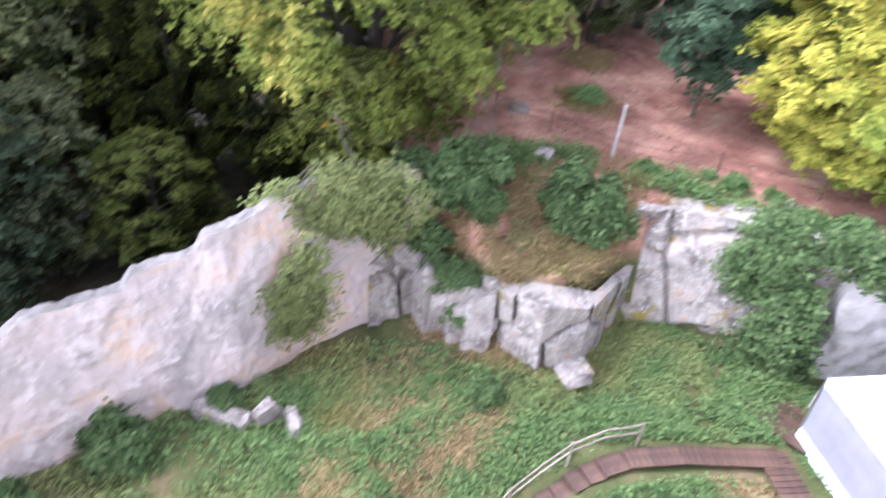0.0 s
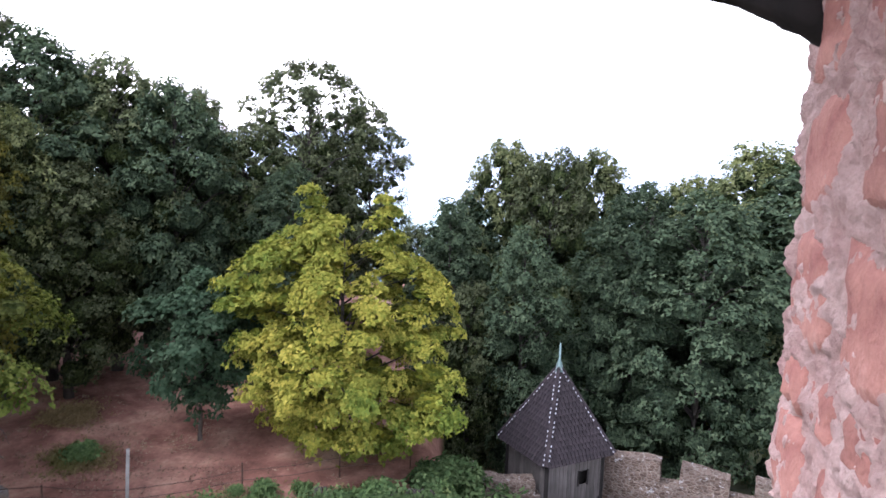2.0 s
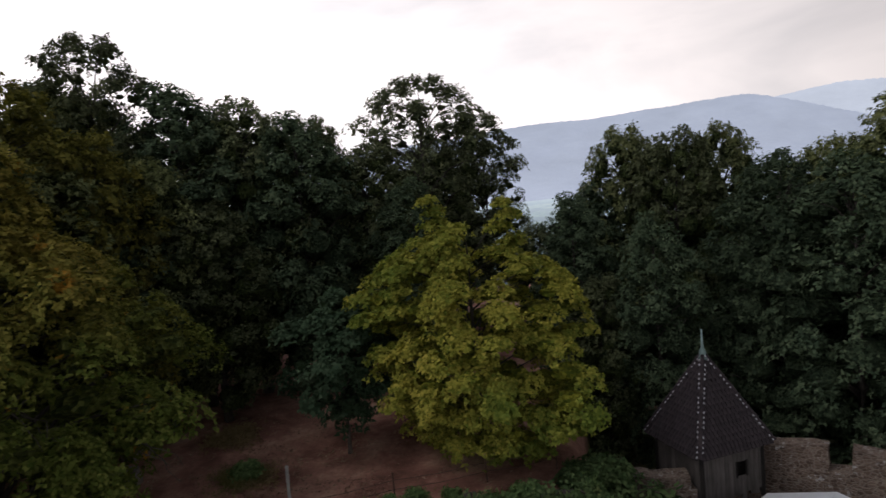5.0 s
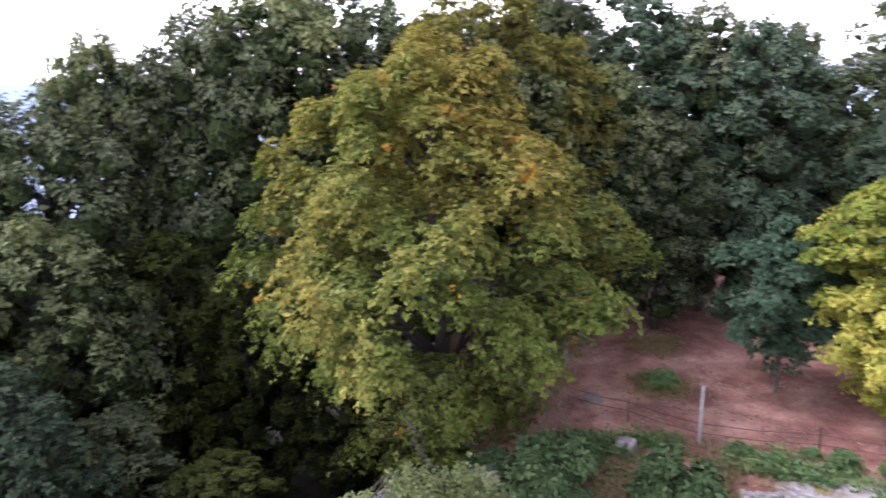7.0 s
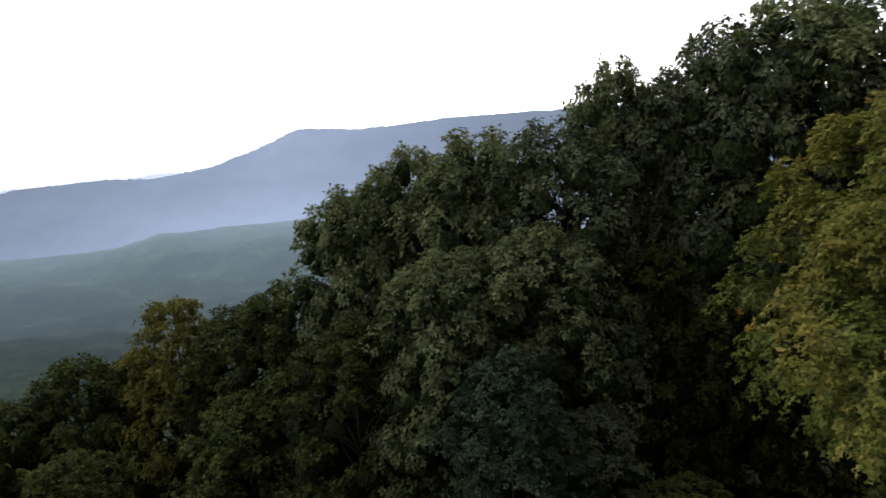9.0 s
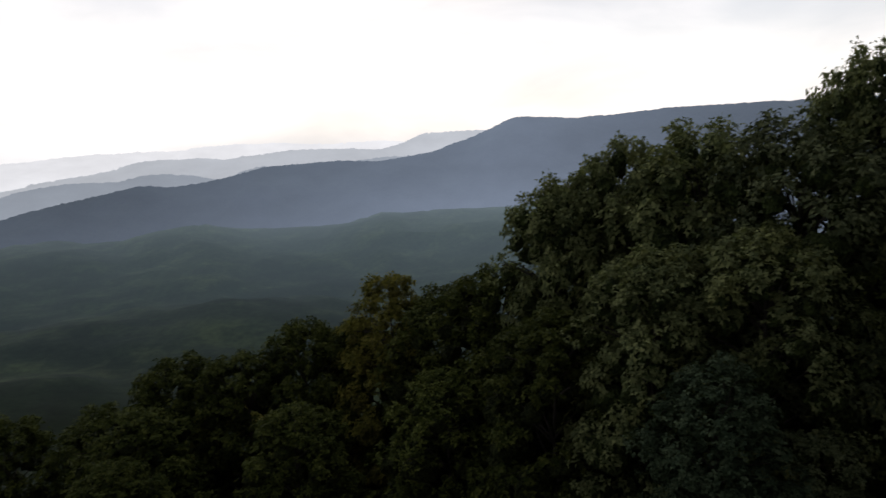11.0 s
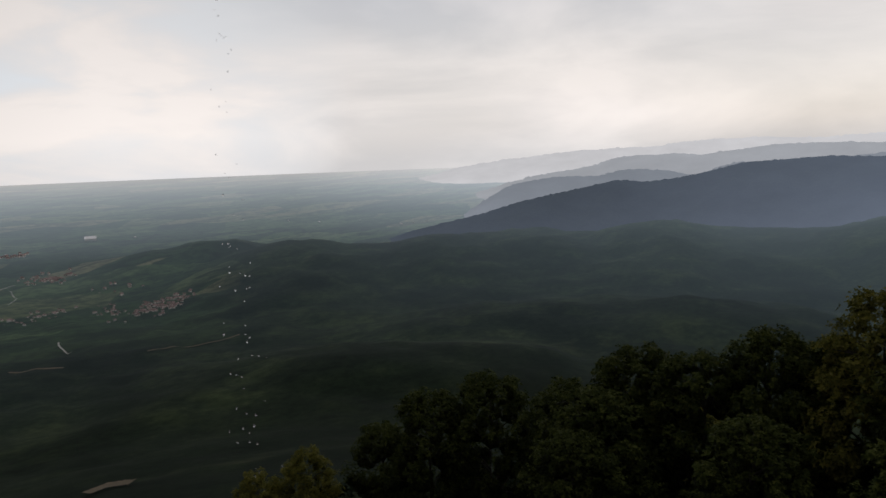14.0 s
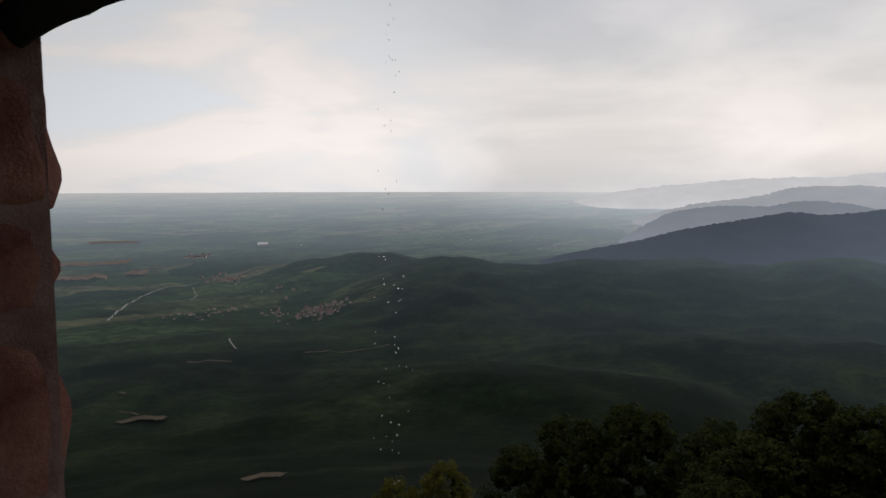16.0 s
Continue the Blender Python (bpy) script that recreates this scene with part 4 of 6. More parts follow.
# ---- marquee ----
def marquee():
    origin = polar(2.49, 15.56)
    e1, e2 = Vector((0.774, -0.633, 0)), Vector((0.633, 0.774, 0))
    m = Matrix((e1, e2, Vector((0, 0, 1)))).transposed().to_4x4()
    m.translation = (origin.x, origin.y, 0.05)
    ob = thing("marquee", "white canvas marquee with clear side walls and metal poles", "tent", m)
    wid, lng, eave, ridge = 5.6, 9.8, 2.25, 3.85
    y0, y1 = 1.8, 8.05
    bm = bmesh.new()
    def sag(u, s):
        return -0.05 * math.sin(math.pi * u) * math.sin(math.pi * s)
    def sheet(p00, p10, p11, p01, cuts=8):
        vs = [[None] * (cuts + 1) for _ in range(cuts + 1)]
        for i in range(cuts + 1):
            for j in range(cuts + 1):
                u, s = i / cuts, j / cuts
                q = p00.lerp(p10, u).lerp(p01.lerp(p11, u), s)
                vs[i][j] = bm.verts.new(q + Vector((0, 0, sag(u, s))))
        for i in range(cuts):
            for j in range(cuts):
                bm.faces.new((vs[i][j], vs[i + 1][j], vs[i + 1][j + 1], vs[i][j + 1]))
    A, B, C, D = (Vector(v) for v in ((0, 0, eave), (wid, 0, eave), (wid, lng, eave), (0, lng, eave)))
    R0, R1 = Vector((wid / 2, y0, ridge)), Vector((wid / 2, y1, ridge))
    sheet(A, D, R1, R0)
    sheet(B, A, R0, R0 + Vector((0, 0.01, 0)))
    sheet(C, B, R0, R1)
    sheet(D, C, R1 + Vector((0, 0.01, 0)), R1)
    bmesh.ops.solidify(bm, geom=bm.faces[:], thickness=0.012)
    part("roof", bm, TENT_WHITE, ob, "white canvas roof")
    for p, q in ((A, B), (B, C), (C, D), (D, A)):
        bm = bmesh.new()
        beam(bm, p - Vector((0, 0, 0.14)), q - Vector((0, 0, 0.14)), 0.02, 0.26)
        part("valance", bm, TENT_WHITE, ob)
    for p, q in ((A, B), (A, D)):
        cnt = max(2, round((q - p).length / 2.7))
        for i in range(cnt):
            a, b = p.lerp(q, i / cnt), p.lerp(q, (i + 1) / cnt)
            bm = bmesh.new()
            u = (b - a).normalized()
            mm = Matrix.Translation((a + b) / 2 - Vector((0, 0, eave - 0.1))) @ pose(0, 0, 0, 0, 0, math.degrees(math.atan2(u.y, u.x)))
            box(bm, ((b - a).length - 0.08, 0.02, eave - 0.3), mm)
            part("side_wall", bm, TENT_GREY, ob, "clear greyish side sheet")
            bm = bmesh.new()
            box(bm, ((b - a).length - 0.05, 0.03, 0.42), mm @ Matrix.Translation((0, -0.03, -0.05)))
            part("skirt", bm, TENT_WHITE, ob)
            bm = bmesh.new()
            tube(bm, [(a.x, a.y, -0.05), (a.x, a.y, eave)], [0.04, 0.04], 8)
            part("pole", bm, ALU, ob)
    bm = bmesh.new()
    tube(bm, [(0, 0, eave + 0.05), (-0.5, 0.5, 1.2), (-0.9, 0.9, 0)], [0.012, 0.012, 0.012], 5)
    part("guy_rope", bm, TENT_WHITE, ob)


marquee()


# ---- boardwalk, steps and railing ----
PATH_LINE = [(31, 8.6), (27.5, 9.85), (24, 10.75), (20.5, 11.55), (16.5, 12.4), (11, 13.3), (5.5, 14.2), (2.6, 14.8)]


def boardwalk():
    pts = [polar(a, d - 0.25) for a, d in PATH_LINE]
    walkway = thing("boardwalk", "wet brown wooden boardwalk with steps across the yard", "boardwalk")
    total = [0.0]
    for p, q in zip(pts, pts[1:]):
        total.append(total[-1] + (q - p).length)
    def along(s):
        for i in range(len(pts) - 1):
            if s <= total[i + 1] or i == len(pts) - 2:
                k = (s - total[i]) / (total[i + 1] - total[i])
                return pts[i].lerp(pts[i + 1], k), (pts[i + 1] - pts[i]).normalized()
    s = 0.0
    while s < total[-1]:
        p, u = along(s)
        stair = s < 4.6
        step = 0.42 if stair else 0.16
        z = 0.16 if not stair else 0.1 + round(ground_z(math.degrees(math.atan2(-p.x, p.y)), p.length) / 0.09) * 0.09
        bm = bmesh.new()
        box(bm, (step - 0.012, 0.56, 0.05), None, 0.006)
        b = part("step" if stair else "plank", bm, DECK_WOOD, walkway)
        b.matrix_world = pose(p.x, p.y, z + random.uniform(-0.004, 0.004), 0, 0, math.degrees(math.atan2(u.y, u.x)) + random.uniform(-0.6, 0.6))
        if stair:
            bm = bmesh.new()
            box(bm, (0.04, 0.56, 0.16), None, 0.005)
            b = part("riser", bm, DECK_WOOD, walkway)
            b.matrix_world = pose(p.x, p.y, z - 0.15, 0, 0, math.degrees(math.atan2(u.y, u.x))) @ Matrix.Translation((-step / 2 + 0.02, 0, 0))
        # the last step and the first plank lie edge to edge
        s += 0.29 if stair and s + step >= 4.6 else step
    deck = thing("deck", "dark wet wooden landing beside the marquee", "deck")
    c = polar(3.8, 16.2)
    for i in range(11):
        bm = bmesh.new()
        box(bm, (1.9, 0.155, 0.05), None, 0.006)
        b = part("plank", bm, DECK_WOOD, deck)
        b.matrix_world = pose(c.x, c.y, 0.2, 0, 0, -8) @ Matrix.Translation((0, -0.9 + i * 0.165, 0))
    arm = thing("boardwalk", "wet brown boardwalk leading along the marquee", "boardwalk")
    a0, a1 = polar(3.5, 14.5), polar(-8, 12.3)
    u = (a1 - a0).normalized()
    for i in range(int((a1 - a0).length / 0.17)):
        p = a0 + u * (i * 0.17)
        bm = bmesh.new()
        box(bm, (0.155, 0.8, 0.05), None, 0.006)
        b = part("plank", bm, DECK_WOOD, arm)
        b.matrix_world = pose(p.x, p.y, 0.13, 0, 0, math.degrees(math.atan2(u.y, u.x)))
    rail = thing("railing", "weathered pale wooden railing beside the steps", "railing")
    rp = []
    for s in np.linspace(0.0, 5.2, 7):
        p, u = along(s)
        side = Vector((-u.y, u.x, 0)) * 0.5
        base = ground_z(math.degrees(math.atan2(-p.x, p.y)), p.length)
        rp.append((p + side, base))
    for i, (p, z) in enumerate(rp):
        if i % 2 and i != len(rp) - 1:
            continue
        bm = bmesh.new()
        box(bm, (0.065, 0.065, 1.05), pose(p.x, p.y, z - 0.2), 0.01)
        part("post", bm, PALE_WOOD, rail)
    for h in (0.78, 0.5):
        for (p, z), (q, y) in zip(rp, rp[1:]):
            bm = bmesh.new()
            beam(bm, (p.x, p.y, z + h), (q.x, q.y, y + h), 0.035, 0.06, 0.006)
            part("rail", bm, PALE_WOOD, rail)


boardwalk()


# ---- tower with the window that the view is taken from ----
OUT, ALONG = polar(77.5, 1), polar(-12.5, 1)


def tower_place(a, o, z):
    return ALONG * a + OUT * o + Vector((0, 0, EYE_Z + z))


def tower():
    m = Matrix((ALONG, OUT, Vector((0, 0, 1)))).transposed().to_4x4()
    face, half, deep = -0.38, 1.68, 4.2
    def block(name, a0, a1, o0, o1, z0, z1, material, label, category):
        bm = bmesh.new()
        box(bm, (a1 - a0, o1 - o0, z1 - z0), Matrix.Translation(((a0 + a1) / 2, (o0 + o1) / 2, z0)))
        ob = mesh_object(name, bm, material)
        ob.matrix_world = m @ Matrix.Translation((0, 0, EYE_Z))
        return tagged(ob, label, category, kind="structure")
    edge = -half - 0.62
    block("wall_tower_sill", edge, half, face - 0.85, face - 0.31, -15.5, -0.75, TOWER_WALL, "red rubble tower wall under the window", "wall")
    right = block("wall_tower_right", 0.62, half, face - 0.5, face - 0.05, -0.75, 1.5, TOWER_WALL, "red sandstone rubble wall beside the window", "wall")
    # rough mortar smeared between and over the stones
    nu, nv = 210, 280
    coat = []
    for i in range(nu + 1):
        for j in range(nv + 1):
            a, zz = 0.62 + (half - 0.62) * i / nu, -0.75 + 1.42 * j / nv
            o = face - 0.014 + fbm(a * 5, 1.0, zz * 7, 3) * 0.016 + fbm(a * 26, 4.0, zz * 26, 5) * 0.012
            o -= 0.020 * max(0.0, fbm(a * 15, 9.0, zz * 15, 2) - 0.22)
            if i in (0, nu) or j in (0, nv):
                o = face - 0.06
            coat.append((a, o, zz))
    gi = np.arange((nu + 1) * (nv + 1)).reshape(nu + 1, nv + 1)
    mortar = raw_object("mortar", coat, np.stack([gi[:-1, :-1], gi[:-1, 1:], gi[1:, 1:], gi[1:, :-1]], -1).reshape(-1, 4), TOWER_WALL, right)
    bm = bmesh.new()
    plan = [(-half - 0.010, face - 0.050), (edge, face - 0.36), (edge, face - 0.9), (-half - 0.010, face - 0.9)]
    low, high = ([bm.verts.new((x, y, zz)) for x, y in plan] for zz in (-0.75, 1.5))
    bm.faces.new(low)
    bm.faces.new(high[::-1])
    for i in range(4):
        bm.faces.new((low[i], high[i], high[(i + 1) % 4], low[(i + 1) % 4]))
    bmesh.ops.recalc_face_normals(bm, faces=bm.faces[:])
    left = mesh_object("wall_tower_left", bm, TOWER_WALL)
    left.matrix_world = m @ Matrix.Translation((0, 0, EYE_Z))
    tagged(left, "dark red sandstone jamb of the window", "wall", kind="structure")
    block("wall_tower_side", half - 0.5, half, face - deep, face - 0.5, -15.5, 1.5, TOWER_WALL, "tower side wall", "wall")
    block("wall_tower_other_side", edge, edge + 0.4, face - deep, face - 0.9, -15.5, 1.5, TOWER_WALL, "tower side wall", "wall")
    block("wall_tower_back", edge, half, face - deep - 0.5, face - deep, -15.5, 1.5, TOWER_WALL, "tower back wall", "wall")
    block("floor", edge + 0.4, half - 0.5, face - deep, face - 0.5, -1.75, -1.6, DECK_WOOD, "tower room floor", "floor")
    block("ceiling", edge, half, face - deep - 0.5, face, 1.5, 1.6, DARK_WOOD, "dark timber ceiling", "ceiling")

    def rubble(w, h, seed, bulge=0.034):
        """The face of one rough stone, looking along +y."""
        cells = 9
        bm = bmesh.new()
        vs = {}
        for i in range(cells + 1):
            for j in range(cells + 1):
                u, v = i / cells * 2 - 1, j / cells * 2 - 1
                rim = max(abs(u), abs(v))
                wob = noise.noise_vector(Vector((u * 1.3 + seed, v * 1.3, seed)))
                small = noise.noise_vector(Vector((u * 4 + seed, v * 4, seed)))
                x = u * (w / 2 + 0.002) * (1 - 0.10 * abs(v) ** 3) + wob.x * 0.034
                z = v * (h / 2 + 0.001) * (1 - 0.12 * abs(u) ** 3) + wob.y * 0.034
                o = 0.018 - bulge + bulge * (1 - rim ** 4) + wob.z * 0.010 + small.z * 0.006 - (0.03 if rim > 0.99 else 0)
                vs[i, j] = bm.verts.new((x, o, z))
        for i in range(cells):
            for j in range(cells):
                bm.faces.new((vs[i, j], vs[i, j + 1], vs[i + 1, j + 1], vs[i + 1, j]))
        return bm

    rng = random.Random(5)
    z = -0.73
    while z < 0.62:
        h = rng.uniform(0.12, 0.30)
        a = 0.63
        while a < half - 0.05:
            w = rng.uniform(0.14, 0.40)
            if a + w > half - 0.12:
                w = half - a + rng.uniform(-0.010, 0.006)
            st = part("stone", rubble(w, h, rng.uniform(0, 50)), RED_STONE, right, smooth=True)
            st.matrix_world = m @ Matrix.Translation((a + w / 2, face - 0.024, EYE_Z + z + h / 2)) @ pose(0, 0, 0, 0, rng.uniform(-6, 6), 0)
            a += w + rng.uniform(0.0, 0.05)
        for dep in (0.0, 0.27):
            bm = bmesh.new()
            box(bm, (0.10, 0.25, h - 0.02), None, 0.018)
            for v in bm.verts:
                v.co += noise.noise_vector(v.co * 7 + Vector((z * 9, 0, 0))) * 0.022
            st = part("stone", bm, RED_STONE, right)
            st.matrix_world = m @ Matrix.Translation((half - 0.046 + rng.uniform(-0.016, 0.014), face - 0.15 - dep, EYE_Z + z))
        z += h
    z = -0.73
    while z < 0.62:
        h = rng.uniform(0.16, 0.42)
        o = face - 0.05
        while o > face - 0.85:
            w = rng.uniform(0.10, 0.34)
            st = part("stone", rubble(w, h, rng.uniform(0, 50), 0.012), RED_STONE, left, smooth=True)
            st.matrix_world = m @ Matrix.Translation((-half - 0.016 + rng.uniform(-0.007, 0.006), o - w / 2, EYE_Z + z + h / 2)) @ pose(0, 0, 0, 0, 0, -90) @ pose(0, 0, 0, 0, rng.uniform(-4, 4), 0)
            o -= w
        z += h
    # eave braces at both corners and the eave board
    for sign, lift in ((1, 0.0), (-1, 0.06)):
        ob = thing("eave_brace", "blackened timber brace under the tower eave", "brace")
        bm = bmesh.new()
        pts, girth = [], []
        for i in range(17):
            k = i / 16
            pts.append(tower_place(sign * (1.62 - 0.02 * k), face - 0.1 + 0.55 * k, 0.25 + lift + 0.255 * k + 0.012 * math.sin(k * 7)))
            girth.append(0.040 + 0.005 * math.sin(k * 11))
        tube(bm, pts, girth, 12)
        for v in bm.verts:
            v.co += noise.noise_vector(v.co * 9) * 0.010 + noise.noise_vector(v.co * 30) * 0.006
        part("brace", bm, DARK_WOOD, ob, smooth=True)
        bm = bmesh.new()
        beam(bm, tower_place(sign * 1.62, face - 0.1, 0.465 + lift), tower_place(sign * 1.62, face + 0.5, 0.60 + lift), 0.08, 0.08, 0.012)
        part("rafter_end", bm, DARK_WOOD, ob)
    eave = block("eave", edge - 0.1, half + 0.1, face - deep, face + 0.55, 0.70, 0.74, DARK_WOOD, "dark eave boards of the tower roof", "eave")


tower()


# ---- trees ----
def leaf_tris(centres, normals, rng, length, width):
    """Many small pointed leaves, one triangle each."""
    k = len(centres)
    nrm = normals / np.linalg.norm(normals, axis=1, keepdims=True)
    rnd = rng.normal(size=(k, 3))
    ax = rnd - nrm * np.sum(rnd * nrm, axis=1, keepdims=True)
    ax /= np.linalg.norm(ax, axis=1, keepdims=True)
    bx = np.cross(nrm, ax)
    s = rng.uniform(0.65, 1.35, size=(k, 1))
    ln, wd = length * s, width * s
    v = np.stack([centres - ax * ln * 0.4 - bx * wd * 0.5, centres - ax * ln * 0.25 + bx * wd * 0.55, centres + ax * ln * 0.55], 1)
    return v.reshape(-1, 3), np.arange(k * 3).reshape(-1, 3)


ICO = bmesh.new()
bmesh.ops.create_icosphere(ICO, subdivisions=2, radius=1.0)
ICO_V = np.array([v.co[:] for v in ICO.verts])
ICO_F = np.array([[v.index for v in f.verts] for f in ICO.faces])
ICO.free()


def leaf_quads(centres, normals, rng, length, width):
    """Many small kite-shaped leaves."""
    k = len(centres)
    nrm = normals / np.linalg.norm(normals, axis=1, keepdims=True)
    rnd = rng.normal(size=(k, 3))
    ax = rnd - nrm * np.sum(rnd * nrm, axis=1, keepdims=True)
    ax /= np.linalg.norm(ax, axis=1, keepdims=True)
    bx = np.cross(nrm, ax)
    s = rng.uniform(0.7, 1.3, size=(k, 1))
    ln, wd = length * s, width * s
    v = np.stack([centres - ax * ln * 0.5, centres + bx * wd * 0.5 - ax * ln * 0.05, centres + ax * ln * 0.5 - nrm * ln * 0.12, centres - bx * wd * 0.5 - ax * ln * 0.05], 1)
    return v.reshape(-1, 3), np.arange(k * 4).reshape(-1, 4)


CROWNS = {
    "dome": ((0, 0.45), (0.12, 0.72), (0.3, 0.95), (0.5, 1.0), (0.68, 0.95), (0.82, 0.84), (0.92, 0.66), (1, 0.3)),
    "egg": ((0, 0.42), (0.12, 0.68), (0.3, 0.95), (0.42, 1.0), (0.6, 0.9), (0.76, 0.74), (0.9, 0.52), (1, 0.2)),
    "maple": ((0, 0.55), (0.1, 0.85), (0.22, 0.98), (0.4, 1.0), (0.6, 0.95), (0.74, 0.86), (0.84, 0.7), (0.92, 0.36), (1, 0.1)),
    # wide above the middle, boughs hanging narrow below
    "beech": ((0, 0.32), (0.15, 0.38), (0.3, 0.52), (0.4, 0.7), (0.48, 0.94), (0.55, 1.0), (0.66, 0.84), (0.78, 0.66), (0.9, 0.47), (0.96, 0.34), (1, 0.1)),
}


def crown_shape(style, t):
    """Half-width of a crown at the height t (0 at its foot, 1 at its tip)."""
    return float(np.interp(t, [p[0] for p in CROWNS[style]], [p[1] for p in CROWNS[style]]))


def unit(v):
    return v / (np.linalg.norm(v, axis=-1, keepdims=True) + 1e-9)


def sprays(places, facing, rng, count, leaf, spread=1.0, hang=0.25, fine=True):
    """A rosette of pointed leaves round the tip of every twig; returns verts and triangles."""
    k = len(places)
    nrm = unit(facing)
    t1 = unit(np.cross(nrm, rng.normal(size=(k, 3))))
    t2 = np.cross(nrm, t1)
    size = rng.uniform(0.75, 1.3, size=(k, 1))
    out = []
    for i in range(count):
        a = 2 * math.pi * (i + rng.uniform(-0.35, 0.35, size=(k, 1))) / count
        ax = np.cos(a) * t1 + np.sin(a) * t2 + nrm * rng.normal(0.12, 0.22, size=(k, 1)) - np.array([0, 0, hang])
        ax = unit(ax)
        side = unit(np.cross(nrm + rng.normal(size=(k, 3)) * 0.32, ax))
        ln, wd = leaf[0] * size * rng.uniform(0.75, 1.2, size=(k, 1)), leaf[1] * size
        root = places + ax * ln * 0.12 * spread + rng.normal(size=(k, 3)) * leaf[0] * 0.22 * spread
        mid = root + ax * ln * 0.45
        if not fine:
            low = root + ax * ln * 0.18
            out.append(np.stack([low - side * wd * 0.62, low + side * wd * 0.62, root + ax * ln * 1.1], 1))
            continue
        out.append(np.stack([root, mid + side * wd * 0.5, root + ax * ln, mid - side * wd * 0.5], 1))
    if not fine:
        v = np.concatenate(out).reshape(-1, 3)
        return v, np.arange(len(v)).reshape(-1, 3)
    v = np.concatenate(out).reshape(-1, 4, 3)
    base = np.arange(len(v))[:, None] * 4
    f = np.concatenate([base + np.array([[0, 1, 2]]), base + np.array([[0, 2, 3]])], 1).reshape(-1, 3)
    return v.reshape(-1, 3), f


TOPS = {}


def make_tree(name, label, style, height, width, foot, leaves, material, seed, boughs=30, bough=1.9, clumps=7, clump=0.85, leaf=(0.20, 0.13), droop=0.3, bark=None, trunk=0.18, lean=(0, 0), flat=0.6, inside=None, core=0.6, leaders=(), lumpy=0.34, per_spray=5, notch=None, hang=0.0, fine=False):
    """A tree: a tapering trunk with limbs that reach the boughs of its crown; each bough is a mass of clumps that carry sprays of leaves."""
    rng = np.random.default_rng(seed)
    ob = thing(name, label, "tree")
    masses = []
    tries = 0
    while len(masses) < boughs and tries < boughs * 80:
        t = 1.0 if not masses and not leaders else rng.uniform(0.0, 1.0)
        tries += 1
        # boughs grow smaller towards the tip
        big = bough * rng.uniform(0.65, 1.2) * (1 - 0.42 * smooth(0.5, 0.92, t))
        z = min(foot + t * (height - foot), height - big * flat * 0.9)
        w = crown_shape(style, (z + big * flat * 0.4 - foot) / (height - foot)) * width / 2
        a = rng.uniform(0, 2 * math.pi)
        lump = 1.0 + lumpy * noise.noise(Vector((math.cos(a) * 1.3, math.sin(a) * 1.3, t * 2.2 + seed)))
        rad = max(0.0, w * lump - 0.75 * big) * rng.uniform(0.25 if t > 0.7 else 0.45, 1.0) ** 0.5
        p = np.array([math.cos(a) * rad + lean[0] * t, math.sin(a) * rad + lean[1] * t, z])
        if notch and p[2] > notch[1] and abs(p[0] - notch[0]) < 0.8:
            continue
        if any(np.sum(((p - q) / np.array([1, 1, max(0.5, flat)])) ** 2) < (0.66 * (big + r)) ** 2 * (0.7 if tries > boughs * 30 else 1.0) for q, r in masses):
            continue
        masses.append((p, big))
    for lx, ly, z0, z1 in leaders:
        for z in np.arange(z0, z1, 0.40):
            k = (z - z0) / (z1 - z0)
            a = rng.uniform(0, 2 * math.pi)
            masses.append((np.array([lx + math.cos(a) * 0.5 * (1 - k), ly + math.sin(a) * 0.5 * (1 - k), z]), bough * (0.62 - 0.34 * k)))
    heart = np.array([lean[0] * 0.6, lean[1] * 0.6, foot + (height - foot) * 0.40])
    ctr, size_of = [], []
    for p, big in masses:
        outward = unit(p - heart)
        for _ in range(max(5, int(clumps * (big / bough) ** 2))):
            d = unit(unit(rng.normal(size=3)) + outward * 0.5 + np.array([0, 0, 0.45]))
            c = p + d * np.array([1, 1, flat]) * big * rng.uniform(0.4, 0.75)
            far = np.linalg.norm((c - p)[:2])
            c[2] -= hang * far
            ctr.append(c)
            size_of.append(clump * rng.uniform(0.6, 1.2) * min(1.0, big / bough + 0.32))
    ctr, size_of = np.array(ctr), np.array(size_of)
    # leaves
    per = size_of ** 2 * rng.uniform(0.7, 1.3, size=len(ctr)) * np.interp(ctr[:, 2], (foot + 0.6 * (height - foot), height), (1.0, 1.7))
    per = per / per.sum() * leaves / per_spray
    cs, ns = [], []
    for c, k, r in zip(ctr, per, size_of):
        k = max(5, int(k))
        outward = unit(c - heart)
        d = unit(unit(rng.normal(size=(k, 3))) + outward * 0.45 + np.array([0, 0, 0.35]))
        rr = np.where(rng.uniform(size=(k, 1)) < 0.8, rng.normal(0.95, 0.10, size=(k, 1)), rng.uniform(0.4, 0.9, size=(k, 1)))
        # a knobbly bough, with dents between its twigs
        dent = np.array([noise.noise(Vector(q * 2.6 + c)) for q in d])[:, None]
        p = c + d * (rr + 0.32 * dent) * r * np.array([1.0, 1.0, flat])
        hor = np.linalg.norm((p - c)[:, :2], axis=1)
        p[:, 2] -= droop * hor ** 1.5 / max(r, 0.3) ** 0.5
        cs.append(p)
        ns.append(d * 0.7 + outward * 0.25 + np.array([0, 0, 0.55]) + rng.normal(size=(k, 3)) * 0.25)
    v, f = sprays(np.concatenate(cs), np.concatenate(ns), rng, per_spray, leaf, fine=fine)
    TOPS[ob.name] = float(np.percentile(v[:, 2], 99.8))
    leaf_count = len(f)
